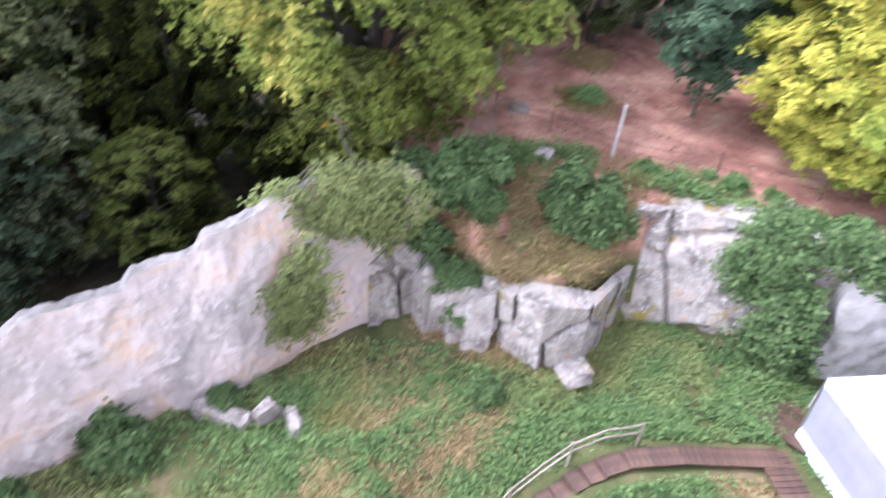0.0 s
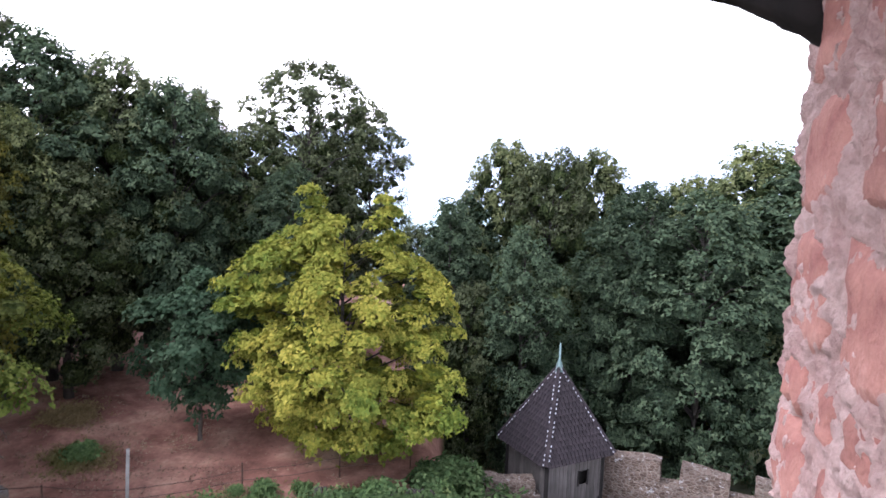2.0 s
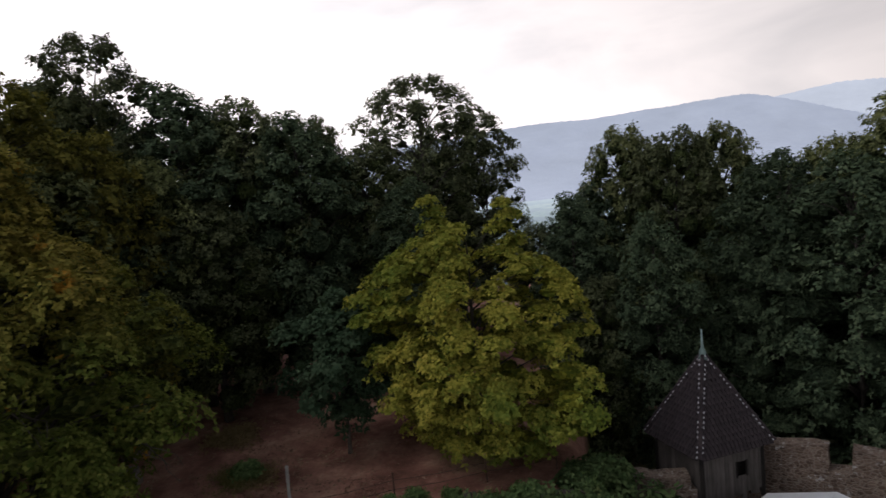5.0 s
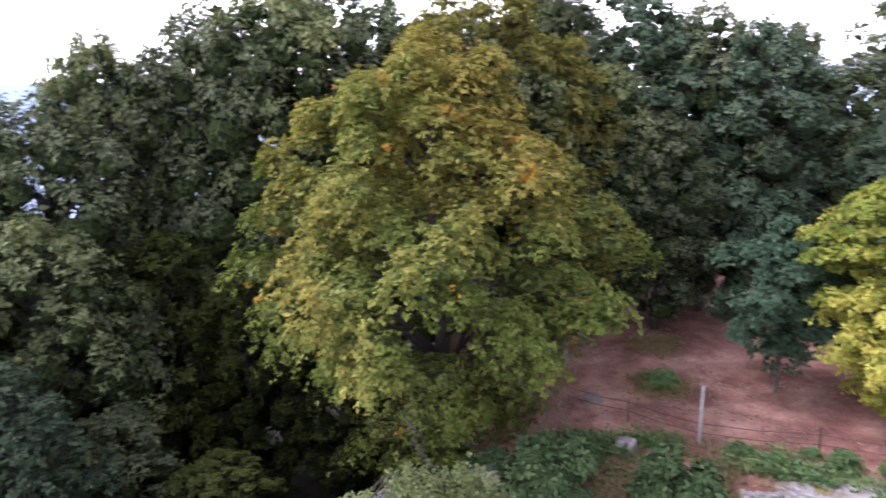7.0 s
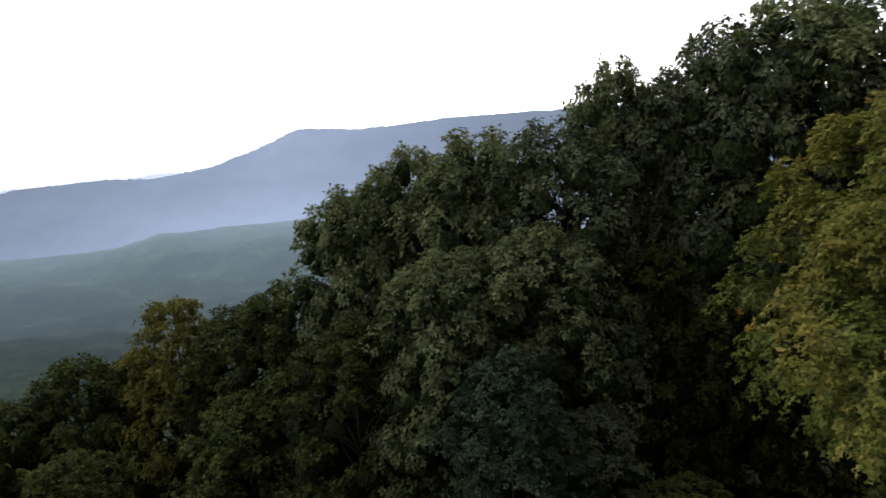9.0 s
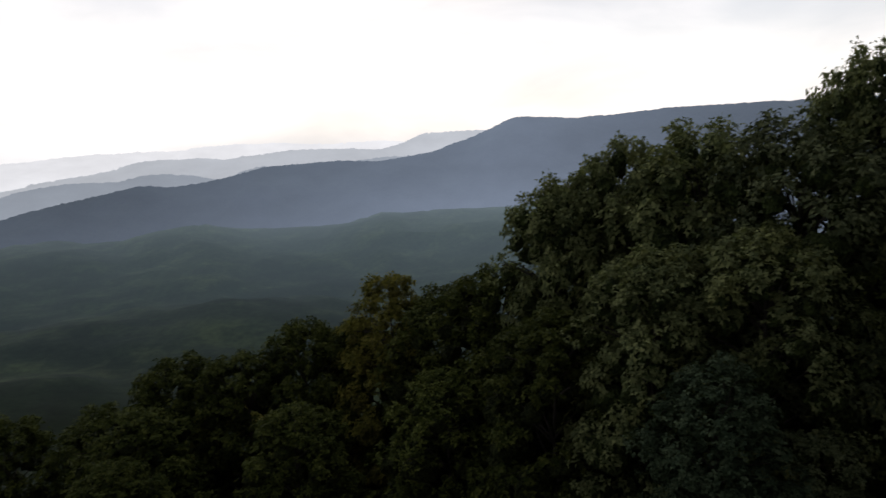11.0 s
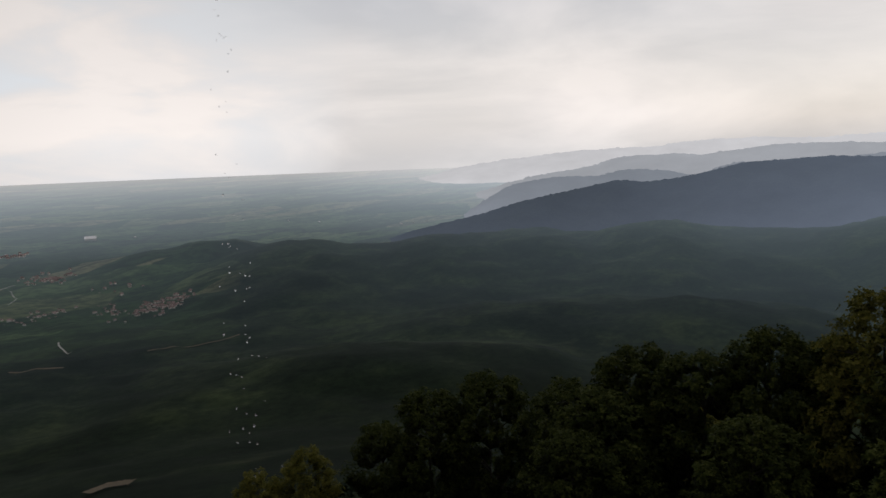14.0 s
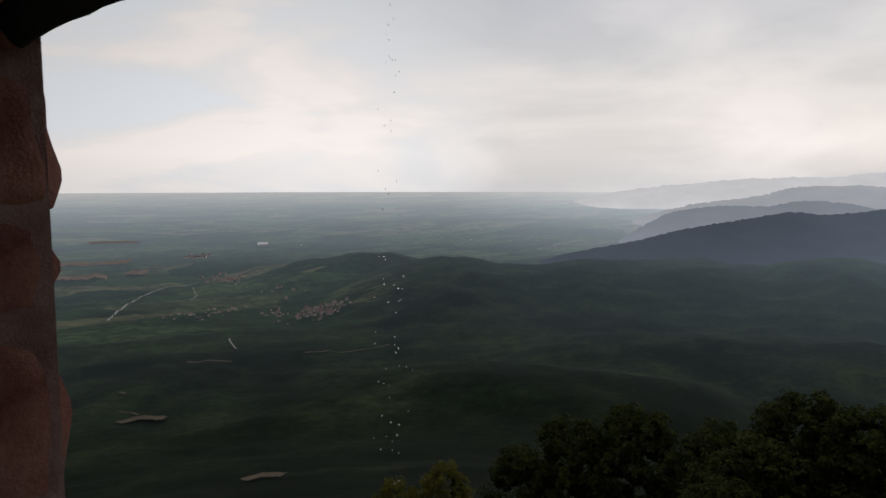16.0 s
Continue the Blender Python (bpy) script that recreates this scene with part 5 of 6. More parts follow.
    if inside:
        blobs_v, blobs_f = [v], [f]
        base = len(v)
        # dark lumps stand in for the shade within each bough
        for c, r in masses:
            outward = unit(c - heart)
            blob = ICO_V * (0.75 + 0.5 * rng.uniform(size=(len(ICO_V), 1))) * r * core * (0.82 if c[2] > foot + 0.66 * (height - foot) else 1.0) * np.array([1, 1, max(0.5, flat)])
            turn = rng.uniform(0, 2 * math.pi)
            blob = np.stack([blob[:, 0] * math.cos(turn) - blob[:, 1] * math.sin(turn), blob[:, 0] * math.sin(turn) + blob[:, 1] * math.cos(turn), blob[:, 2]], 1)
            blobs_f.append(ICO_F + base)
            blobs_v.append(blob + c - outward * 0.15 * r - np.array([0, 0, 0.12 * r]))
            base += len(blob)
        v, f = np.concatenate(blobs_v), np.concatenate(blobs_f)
    # trunk and limbs
    bm = bmesh.new()
    top = height * 0.86
    spine = []
    for i in range(9):
        t = i / 8
        spine.append(Vector((lean[0] * t * 0.9 + noise.noise(Vector((t * 2, seed, 0))) * 0.35 * t, lean[1] * t * 0.9 + noise.noise(Vector((seed, t * 2, 4))) * 0.35 * t, -0.3 + (top + 0.3) * t)))
    tube(bm, spine, [trunk * (1.25 if i == 0 else 1 - 0.85 * i / 8) for i in range(9)], 8)
    order = rng.permutation(len(ctr))[: min(len(ctr), 40)]
    for i in order:
        c = Vector(ctr[i])
        h = max(foot * 0.7, min(top * 0.92, c.z - (0.35 + 0.25 * rng.uniform()) * (Vector((c.x, c.y, 0)).length) - 0.2))
        k = (h + 0.3) / (top + 0.3) * 8
        j = min(7, int(k))
        s = spine[j].lerp(spine[j + 1], k - j)
        mid = s.lerp(c, 0.5) + Vector((0, 0, 0.12 * (c - s).length)) + Vector(rng.normal(size=3)) * 0.10
        r0 = trunk * 0.34 * (1 - 0.6 * h / height)
        tube(bm, [s, s.lerp(mid, 0.55), mid, mid.lerp(c, 0.6) + Vector((0, 0, 0.05)), c], [r0, r0 * 0.8, r0 * 0.6, r0 * 0.4, r0 * 0.15], 4)
    part("trunk", bm, bark or BARK, ob, smooth=True)
    crown = raw_object("crown", v, f, material, ob, smooth=False)
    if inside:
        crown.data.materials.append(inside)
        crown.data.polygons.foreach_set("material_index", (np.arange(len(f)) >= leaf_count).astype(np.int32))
    return ob


def place(ob, az, d, z=None, turn=0.0, scale=1.0, zscale=None):
    p = polar(az, d, ground_z(az, d) if z is None else z)
    ob.matrix_world = pose(p.x, p.y, p.z, 0, 0, turn) @ Matrix.Diagonal((scale, scale, zscale or scale, 1))
    return ob


def repeat(ob, az, d, turn, scale, zscale=None, label="", z=None):
    """Another tree of the same kind, of its own size and turn."""
    p = polar(az, d, ground_z(az, d) if z is None else z)
    made = copy_thing(ob, pose(0, 0, 0))
    made.matrix_basis = pose(p.x, p.y, p.z, 0, 0, turn) @ Matrix.Diagonal((scale, scale, zscale or scale, 1))
    return tagged(made, label)


def top_tree(ob, height, az, d, el_top, turn, wide=1.0, label=""):
    """A tree scaled so that its top reaches el_top degrees above the level of the window."""
    z0 = ground_z(az, d) - 0.1
    h = EYE_Z + d * math.tan(radians(el_top)) - z0
    s = h / height
    return repeat(ob, az, d, turn, s * wide, s, label, z0)


maple = make_tree("maple_tree", "young maple with bright yellow autumn leaves on the red terrace", "maple", 8.6, 7.5, 0.7, 84000, MAPLE, 11, 110, 1.1, 6, 0.5, (0.115, 0.095), 0.5, DARK_BARK, 0.14, flat=0.30, inside=MAPLE_SHADE_FILL, core=0.5, leaders=((-1.05, 0, 7.0, 9.1), (1.35, 0, 6.7, 8.8)), lumpy=0.5, per_spray=6, notch=(0.45, 6.2), hang=0.25)
place(maple, 8.9, 23.6, turn=8.9)
small = make_tree("hornbeam_tree", "small dark green tree with a thin pale trunk beside the maple", "egg", 5.6, 4.4, 1.3, 13000, HORNBEAM, 12, 22, 0.95, 6, 0.5, (0.15, 0.10), 0.3, BARK, 0.08, inside=GREEN_SHADE_FILL, core=0.55)
place(small, 20.3, 25.0, turn=0, scale=1.08)
beech = make_tree("beech_tree", "large beech turning yellow and orange with boughs hanging over the wall", "beech", 15.4, 12.4, 0.2, 150000, BEECH, 13, 130, 1.55, 8, 0.82, (0.115, 0.092), 0.7, DARK_BARK, 0.36, flat=0.5, inside=BEECH_SHADE_FILL, core=0.5, lumpy=0.5, per_spray=6, hang=0.35)
oak = make_tree("oak_tree", "dense dark green oak on the castle slope", "dome", 16.0, 11.0, 2.0, 20000, OAK, 14, 78, 2.0, 7, 0.85, (0.21, 0.145), 0.2, DARK_BARK, 0.36, flat=0.72, inside=OAK_SHADE_FILL)
oak2 = make_tree("oak_tree", "broad green oak with a lumpy crown", "dome", 16.0, 10.0, 2.0, 19000, OAK_PALE, 15, 72, 1.9, 7, 0.85, (0.21, 0.145), 0.25, DARK_BARK, 0.33, flat=0.72, inside=OAK_SHADE_FILL)
lime = make_tree("lime_tree", "tall dark green tree with layered boughs behind the wall", "egg", 16.0, 10.0, 1.5, 19000, LIME, 16, 74, 1.9, 6, 0.85, (0.20, 0.135), 0.4, DARK_BARK, 0.3, flat=0.55, inside=GREEN_SHADE_FILL, hang=0.25)
airy = make_tree("ash_tree", "tall dark tree with an open crown against the sky", "dome", 17.0, 11.0, 3.0, 23000, OAK, 17, 105, 1.5, 5, 0.74, (0.20, 0.14), 0.2, DARK_BARK, 0.3, flat=0.6, inside=OAK_SHADE_FILL, core=0.34)

place(beech, 47.2, 21.4, z=0.8, turn=20)
# dead bare twigs among the boughs
twig_rng = random.Random(3)
for side, z in ((1.6, 6.2), (2.6, 5.2), (0.6, 3.4), (3.4, 7.0), (1.0, 8.6), (-1.2, 4.2), (2.0, 3.6), (3.0, 4.2)):
    bm = bmesh.new()
    front = Matrix.Rotation(radians(47.8 - 20), 3, "Z")
    p = Vector((side, -2.2, z))
    for k in range(3):
        q, pts = p.copy(), [p.copy()]
        for j in range(5):
            q += Vector((twig_rng.uniform(-0.1, 0.35), -0.42, twig_rng.uniform(-0.3, 0.08)))
            pts.append(q.copy())
        tube(bm, [front @ v for v in pts], [0.030, 0.024, 0.018, 0.013, 0.009, 0.004], 5)
    part("dead_twig", bm, BARK, beech, "pale bare twig")
yellow_oak = make_tree("oak_tree", "oak with a yellowing olive crown on the slope", "dome", 16.0, 10.0, 2.0, 17000, OLIVE, 18, 72, 1.8, 6, 0.8, (0.21, 0.145), 0.25, DARK_BARK, 0.3, inside=OLIVE_SHADE_FILL, core=0.5)
slope_oak = make_tree("oak_tree", "olive green oak with shade-darkened leaves on the steep slope below the castle", "dome", 16.0, 11.0, 2.0, 19000, SHADED_OAK, 19, 76, 1.9, 7, 0.85, (0.21, 0.15), 0.2, DARK_BARK, 0.34, flat=0.72, inside=SLOPE_SHADE_FILL)
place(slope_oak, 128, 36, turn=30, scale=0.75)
place(oak, 66, 34, turn=30, scale=0.8)
place(oak2, 28, 36, turn=10, scale=0.8)
place(lime, -16, 33, turn=10, scale=0.8)
place(yellow_oak, 121.5, 42, turn=10, scale=0.8)
place(airy, 9.5, 42, turn=40, scale=0.7)

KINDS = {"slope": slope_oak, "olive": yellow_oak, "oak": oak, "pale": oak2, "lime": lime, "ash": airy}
HEIGHTS = {k: TOPS[v.name] for k, v in KINDS.items()}
# behind the terrace
for kind, az, d, el, turn, wide in (
        ("olive", 43.2, 28, 9.9, 120, 0.85), ("ash", 36.0, 35, 11.3, 70, 0.72), ("pale", 45.5, 34, 7.2, 50, 0.9), ("lime", 30.5, 33, 7.8, 80, 0.85), ("oak", 26.2, 33, 6.4, 140, 0.75), ("oak", 20.5, 36, 4.7, 290, 0.6), ("lime", 21.8, 32, 5.1, 20, 0.8),
        ("oak", 16.5, 34, 2.0, 200, 0.85), ("lime", 13.0, 31, -1.0, 310, 0.8), ("pale", 38.5, 36, 8.0, 10, 0.8), ("pale", 40.5, 27, 3.0, 100, 0.8), ("olive", 36.8, 29, 4.6, 250, 0.7), ("pale", 33.5, 30, 2.5, 20, 0.7),
        ("ash", 11.6, 38, 7.0, 150, 0.88), ("ash", 7.0, 40, 3.6, 20, 0.7), ("oak", 11.0, 42, 1.0, 75, 0.85), ("oak", 29.5, 30, -1.0, 260, 0.9), ("lime", 24.0, 37, 0.0, 60, 1.1), ("oak", 42.5, 42, 6.0, 30, 0.9), ("lime", 36.0, 43, 7.0, 200, 0.9), ("oak", 49.5, 40, 6.2, 300, 0.8), ("lime", 35.5, 30, 1.0, 170, 1.0), ("oak", 17.5, 39, -1.5, 20, 1.1)):
    top_tree(KINDS[kind], HEIGHTS[kind], az, d, el, turn, wide)
top_tree(lime, TOPS[lime.name], 49.9, 40, 9.2, 15, 0.2, "slim columnar poplar rising behind the oaks")
# north, beyond the curtain wall
for kind, az, d, el, turn, wide in (
        ("lime", 0.2, 31, -3.4, 30, 0.75), ("pale", -4.4, 38, 1.5, 90, 0.6), ("lime", -7.6, 42, -0.4, 75, 0.9), ("lime", -1.2, 37, -2.8, 140, 0.7), ("lime", -14.5, 40, -1.8, 250, 0.9), ("oak", -8.0, 36, 0.9, 150, 0.6), ("pale", -11.2, 40, 1.0, 210, 0.5),
        ("lime", -15.0, 31, -1.6, 270, 0.8), ("pale", -18.8, 37, -0.8, 330, 0.7), ("lime", -20.0, 30, -2.0, 45, 0.9), ("pale", -23.8, 36, 1.8, 120, 0.8),
        ("lime", -27.0, 33, 1.2, 200, 1.0), ("oak", -31, 35, 1.5, 280, 1.0), ("lime", -6.0, 29, -5.5, 10, 0.7), ("oak", -1.5, 29, -10.0, 190, 0.7), ("oak", 3.0, 33, -5.5, 20, 0.7)):
    top_tree(KINDS[kind], HEIGHTS[kind], az, d, el, turn, wide)
# west slope
# darkened slope oaks also fill the shaded hollow behind the wall
for kind, az, d, el, turn, wide in (
        ("oak", 54.5, 34, 9.3, 40, 0.75), ("pale", 59.0, 32, 9.5, 160, 0.75), ("oak", 63.3, 31, 8.0, 60, 0.65), ("oak", 66.8, 31, 5.4, 250, 0.7), ("pale", 72.0, 30, 6.1, 330, 0.46), ("oak", 76.0, 28, 1.8, 90, 0.75),
        ("pale", 82.3, 29, 1.5, 200, 0.75), ("pale", 88.2, 30, 0.4, 300, 0.62), ("oak", 84.5, 36, -1.0, 130, 0.9), ("oak", 90.5, 36, -2.0, 230, 0.7), ("pale", 93.6, 30, -2.4, 30, 0.62), ("pale", 78.0, 24, -6.5, 120, 0.80), ("pale", 86.0, 24, -8.0, 20, 0.80),
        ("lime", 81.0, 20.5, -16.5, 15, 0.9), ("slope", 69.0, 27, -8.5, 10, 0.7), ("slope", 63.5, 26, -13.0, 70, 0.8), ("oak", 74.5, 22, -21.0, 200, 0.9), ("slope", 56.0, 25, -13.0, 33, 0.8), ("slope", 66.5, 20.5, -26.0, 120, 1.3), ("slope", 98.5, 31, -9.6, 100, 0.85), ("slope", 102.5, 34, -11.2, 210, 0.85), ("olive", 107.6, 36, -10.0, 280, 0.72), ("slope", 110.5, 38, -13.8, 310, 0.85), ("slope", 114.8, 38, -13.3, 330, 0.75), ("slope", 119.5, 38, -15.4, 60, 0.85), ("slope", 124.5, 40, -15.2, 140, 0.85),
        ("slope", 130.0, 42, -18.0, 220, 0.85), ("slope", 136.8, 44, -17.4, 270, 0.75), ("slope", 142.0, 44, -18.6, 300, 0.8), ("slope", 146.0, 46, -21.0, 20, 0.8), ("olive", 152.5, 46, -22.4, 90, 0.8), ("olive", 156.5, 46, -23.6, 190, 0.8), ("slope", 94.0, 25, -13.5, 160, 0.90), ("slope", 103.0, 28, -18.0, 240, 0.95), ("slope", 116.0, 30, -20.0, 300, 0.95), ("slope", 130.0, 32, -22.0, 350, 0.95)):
    top_tree(KINDS[kind], HEIGHTS[kind], az, d, el, turn, wide)


# ---- shrubs and undergrowth ----
def make_shrub(name, label, size, leaves, material, seed, clumps=26, clump=0.42, leaf=(0.13, 0.09), droop=0.4):
    """A shrub: several thin stems and a leafy uneven head; size is width, depth, height."""
    rng = np.random.default_rng(seed)
    ob = thing(name, label, "shrub")
    cs, ns = [], []
    bm = bmesh.new()
    for i in range(clumps):
        d = rng.normal(size=3)
        d /= np.linalg.norm(d)
        d[2] = abs(d[2])
        c = d * rng.uniform(0.35, 0.95) * np.array([size[0] / 2, size[1] / 2, size[2]]) * 0.8 + np.array([0, 0, size[2] * 0.08])
        k = max(5, int(leaves / clumps / 2))
        e = rng.normal(size=(k, 3))
        e /= np.linalg.norm(e, axis=1, keepdims=True)
        r = clump * rng.uniform(0.6, 1.3)
        p = c + e * r * rng.uniform(0.4, 1.0, size=(k, 1)) * np.array([1, 1, 0.7])
        p[:, 2] -= droop * np.linalg.norm((p - c)[:, :2], axis=1) ** 1.5
        cs.append(p)
        ns.append(e * 0.6 + d * 0.4 + np.array([0, 0, 0.7]) + rng.normal(size=(k, 3)) * 0.4)
        if i % 2 == 0:
            c = Vector(c)
            tube(bm, [Vector((rng.uniform(-0.1, 0.1), rng.uniform(-0.1, 0.1), -0.15)), c * 0.5 + Vector((0, 0, 0.1)), c], [0.022, 0.014, 0.006], 5)
    v, f = sprays(np.concatenate(cs), np.concatenate(ns), rng, 4, leaf)
    part("stem", bm, DARK_BARK, ob)
    raw_object("foliage", v, f, material, ob, smooth=False)
    return ob


def ivy_curtain(name, label, az, d, z_top, z_low, width, leaves, seed, material=IVY, thick=1.0, leaf=(0.13, 0.10)):
    """Leaves hanging down over a rock face in overlapping tufts, from woody stems."""
    rng = np.random.default_rng(seed)
    ob = thing(name, label, "ivy")
    cs, ns = [], []
    bm = bmesh.new()
    n_t = 46
    for i in range(n_t):
        s = rng.uniform(0, 1)
        x = rng.normal() * width * (0.27 - 0.08 * abs(s - 0.4))
        z = z_top + (z_low - z_top) * s
        out = (0.35 + 0.35 * math.sin(math.pi * min(1, s * 1.1)) + rng.uniform(0, 0.3)) * thick
        c = np.array([x, -out, z])
        k = int(leaves / n_t / 2)
        e = rng.normal(size=(k, 3))
        e /= np.linalg.norm(e, axis=1, keepdims=True)
        p = c + e * rng.uniform(0.1, 0.75, size=(k, 1)) * np.array([0.9, 0.7 * thick, 1.0])
        p[:, 2] -= 0.5 * np.abs(p[:, 0] - x)
        cs.append(p)
        ns.append(e * 0.5 + np.array([0, -0.7, 0.6]) + rng.normal(size=(k, 3)) * 0.35)
        if i % 3 == 0:
            tube(bm, [Vector((x * 0.3, 0.1, z_top)), Vector((x * 0.7, -out * 0.6, (z + z_top) / 2)), Vector(c)], [0.03, 0.02, 0.008], 5)
    v, f = sprays(np.concatenate(cs), np.concatenate(ns), rng, 4, leaf)
    part("stem", bm, DARK_BARK, ob)
    raw_object("foliage", v, f, material, ob, smooth=False)
    p = polar(az, d)
    ob.matrix_world = pose(p.x, p.y, 0, 0, 0, az)
    return ob


def lay_shrub(ob, az, d, z=None, scale=1.0):
    return place(ob, az, d, z, turn=az * 7, scale=scale)


lay_shrub(make_shrub("laurel_shrub", "rounded dark green shrub on top of the outcrop", (3.3, 2.6, 2.3), 6400, IVY, 31, 52, 0.46, (0.155, 0.10)), 27.0, 17.1)
ivy_curtain("ivy", "thick green ivy hanging down the cliff", 10.6, 18.4, 4.9, 2.4, 1.6, 3000, 32)
ivy_curtain("ivy", "thick green ivy at the foot of the cliff", 7.6, 18.1, 3.2, 0.3, 1.6, 3000, 39)
ivy_curtain("ivy", "dark green ivy spilling over the plastered wall", 2.6, 18.6, 4.7, 4.2, 2.7, 1700, 33)
lay_shrub(make_shrub("shrub", "leafy green shrub at the foot of the curtain wall", (3.4, 2.4, 2.7), 4200, IVY, 34, 44, 0.5, (0.19, 0.11)), -5.0, 20.9, 0.2, 1.4)
herb_bush = make_shrub("shrub", "small low green bush on the red earth", (1.5, 1.2, 0.65), 1100, HERB, 35, 18, 0.3, (0.14, 0.08))
lay_shrub(herb_bush, 28.9, 24.6)
for az, d, s, z in ((15.2, 20.4, 0.75, None), (17.6, 20.6, 0.45, None), (12.0, 20.4, 0.6, None), (27.6, 33.5, 0.5, None), (9.0, 19.6, 0.8, None), (6.0, 20.0, 1.1, None), (0.5, 20.6, 1.1, 3.6), (22.5, 20.0, 0.6, None)):
    repeat(herb_bush, az, d, az * 31, s, s * 1.25, "small green bush at the edge of the terrace", z)
wild = make_shrub("shrub", "wild green bush among the rocks", (2.2, 1.8, 1.5), 3200, IVY, 36, 30, 0.40, (0.14, 0.09))
lay_shrub(wild, 37.6, 17.8, scale=1.25)
for az, d, s, lab in ((39.5, 17.0, 1.1, ""), (38.3, 16.2, 0.8, ""), (36.3, 16.3, 0.6, ""), (41.5, 16.6, 0.8, ""), (43.0, 17.4, 0.9, ""), (63.5, 13.0, 0.55, "dark bush at the foot of the ruined wall"), (75, 12.4, 0.95, "dark bush at the foot of the ruined wall"), (33.5, 12.9, 0.55, "bluish green bush in the grass"), (24.5, 16.4, 0.55, ""), (5.2, 17.6, 0.6, ""), (86, 12.0, 0.7, "")):
    repeat(wild, az, d, az * 17, s, None, lab or "wild green bush among the rocks", None if az > 30 else 0.1)
for az, d, z, s in ((-0.6, 21.6, 2.9, 1.25), (0.9, 20.9, 3.5, 0.9), (37.6, 15.0, 0.9, 0.55), (38.4, 15.6, 1.6, 0.6), (36.9, 15.6, 1.7, 0.5), (40.0, 15.7, 1.7, 0.6)):
    repeat(wild, az, d, az * 23, s, None, "wild green bush among the rocks", z)
ivy_curtain("ivy", "pale green creeper on the ruined wall", 55.6, 14.1, 3.0, 1.4, 0.7, 1500, 41, CREEPER, 0.3, (0.095, 0.065))
ivy_curtain("ivy", "pale green creeper climbing the ruined wall", 53.5, 14.4, 3.7, 1.5, 0.6, 1500, 44, CREEPER, 0.3, (0.095, 0.065))
# leaf curtain that stands for the low hanging beech bough
ivy_curtain("ivy", "pale green beech bough hanging over the ruined wall top", 50.5, 15.4, 5.4, 4.0, 4.6, 5200, 42, CREEPER, 0.55, (0.10, 0.065))
ivy_curtain("ivy", "grey-green creeper trailing down the wall end", 46.5, 15.9, 5.0, 3.2, 1.8, 2200, 43, CREEPER, 0.45, (0.10, 0.065))


def mathutils_near(p, a, b):
    """Distance of p from the line between a and b, on the ground."""
    u = b - a
    t = max(0.0, min(1.0, (p - a).dot(u) / u.length_squared))
    return (p - a - u * t).length


def scatter(name, label, material, count, seed, spots, leaf, tall, category="undergrowth"):
    """Leafy ground cover: blades and leaves standing up from the ground."""
    rng = np.random.default_rng(seed)
    cs, ns = [], []
    way = [polar(a, d - 0.25) for a, d in PATH_LINE] + [polar(-8, 12.6)]
    while len(cs) < count:
        spot = spots[rng.integers(len(spots))]
        if len(spot) == 3:
            a, d = spot[0] + rng.normal() * spot[2] * 2.2, spot[1] + rng.normal() * spot[2]
        else:
            a, d = rng.uniform(spot[0], spot[1]), rng.uniform(spot[2], spot[3])
        p = polar(a, d)
        if 43 < a < 95 and d > cliff_d(a) - 0.1:
            continue
        if -9 < a < 33 and any(mathutils_near(p, q, r) < 0.66 for q, r in zip(way, way[1:])):
            continue
        if material is HERB and 21 < a < 43 and cliff_d(a) - 0.3 < d < 19 and rng.uniform() < 0.85:
            continue
        dens = fbm(p.x * 0.8, p.y * 0.8, seed, 3)
        if rng.uniform() > 0.78 + dens * 1.5:
            continue
        h = rng.uniform(0.03, 1) * tall * (0.7 + 0.9 * max(0, dens))
        z = ground_z(a, d)
        for _ in range(3):
            q = p + Vector(rng.normal(size=3)) * 0.09
            cs.append((q.x, q.y, z + h * rng.uniform(0.4, 1.0)))
            ns.append(rng.normal(size=3) * 0.55 + np.array([0, 0, 0.8]))
    v, f = leaf_tris(np.array(cs), np.array(ns), rng, *leaf)
    return tagged(raw_object(name, v, f, material, smooth=False), label, category, kind="stuff")


scatter("undergrowth", "dense green nettles and herbs in the yard", HERB, 120000, 51, [(34, 92, 6.5, 14.6), (5, 34, 13.0, 17.4), (-2, 34, 11.0, 17.0), (27, 60, 7.0, 13.5), (-2, 20, 15.0, 17.5)], (0.125, 0.055), 0.34)
scatter("lawn", "short grass lawn below the boardwalk", HERB, 40000, 53, [(-9, 26, 7.0, 14.0)], (0.10, 0.03), 0.10, "grass")
scatter("dry_grass", "dry yellowish grass on the outcrop and terrace edge", STRAW, 90000, 52, [(33, 41, 15.2, 18.6), (32, 40, 15.4, 18.4), (22, 37, 14.6, 19.5), (22, 38, 14.6, 18.5), (24, 40, 14.9, 18.0), (23, 37, 13.9, 16.5), (23, 39, 14.2, 17.5), (26, 34, 13.8, 15.5), (34, 43, 14.8, 18.6), (44, 56, 9, 13), (34, 46, 8, 12), (22, 37, 14.4, 18.0), (5, 38, 18.4, 20.8), (38, 56, 11, 14.5), (50, 10.5, 0.9), (40, 10.0, 0.8), (29.0, 24.6, 0.5), (29.5, 28, 0.4), (3.8, 13.2, 0.6), (34.6, 11.2, 1.1)], (0.20, 0.035), 0.24, "grass")
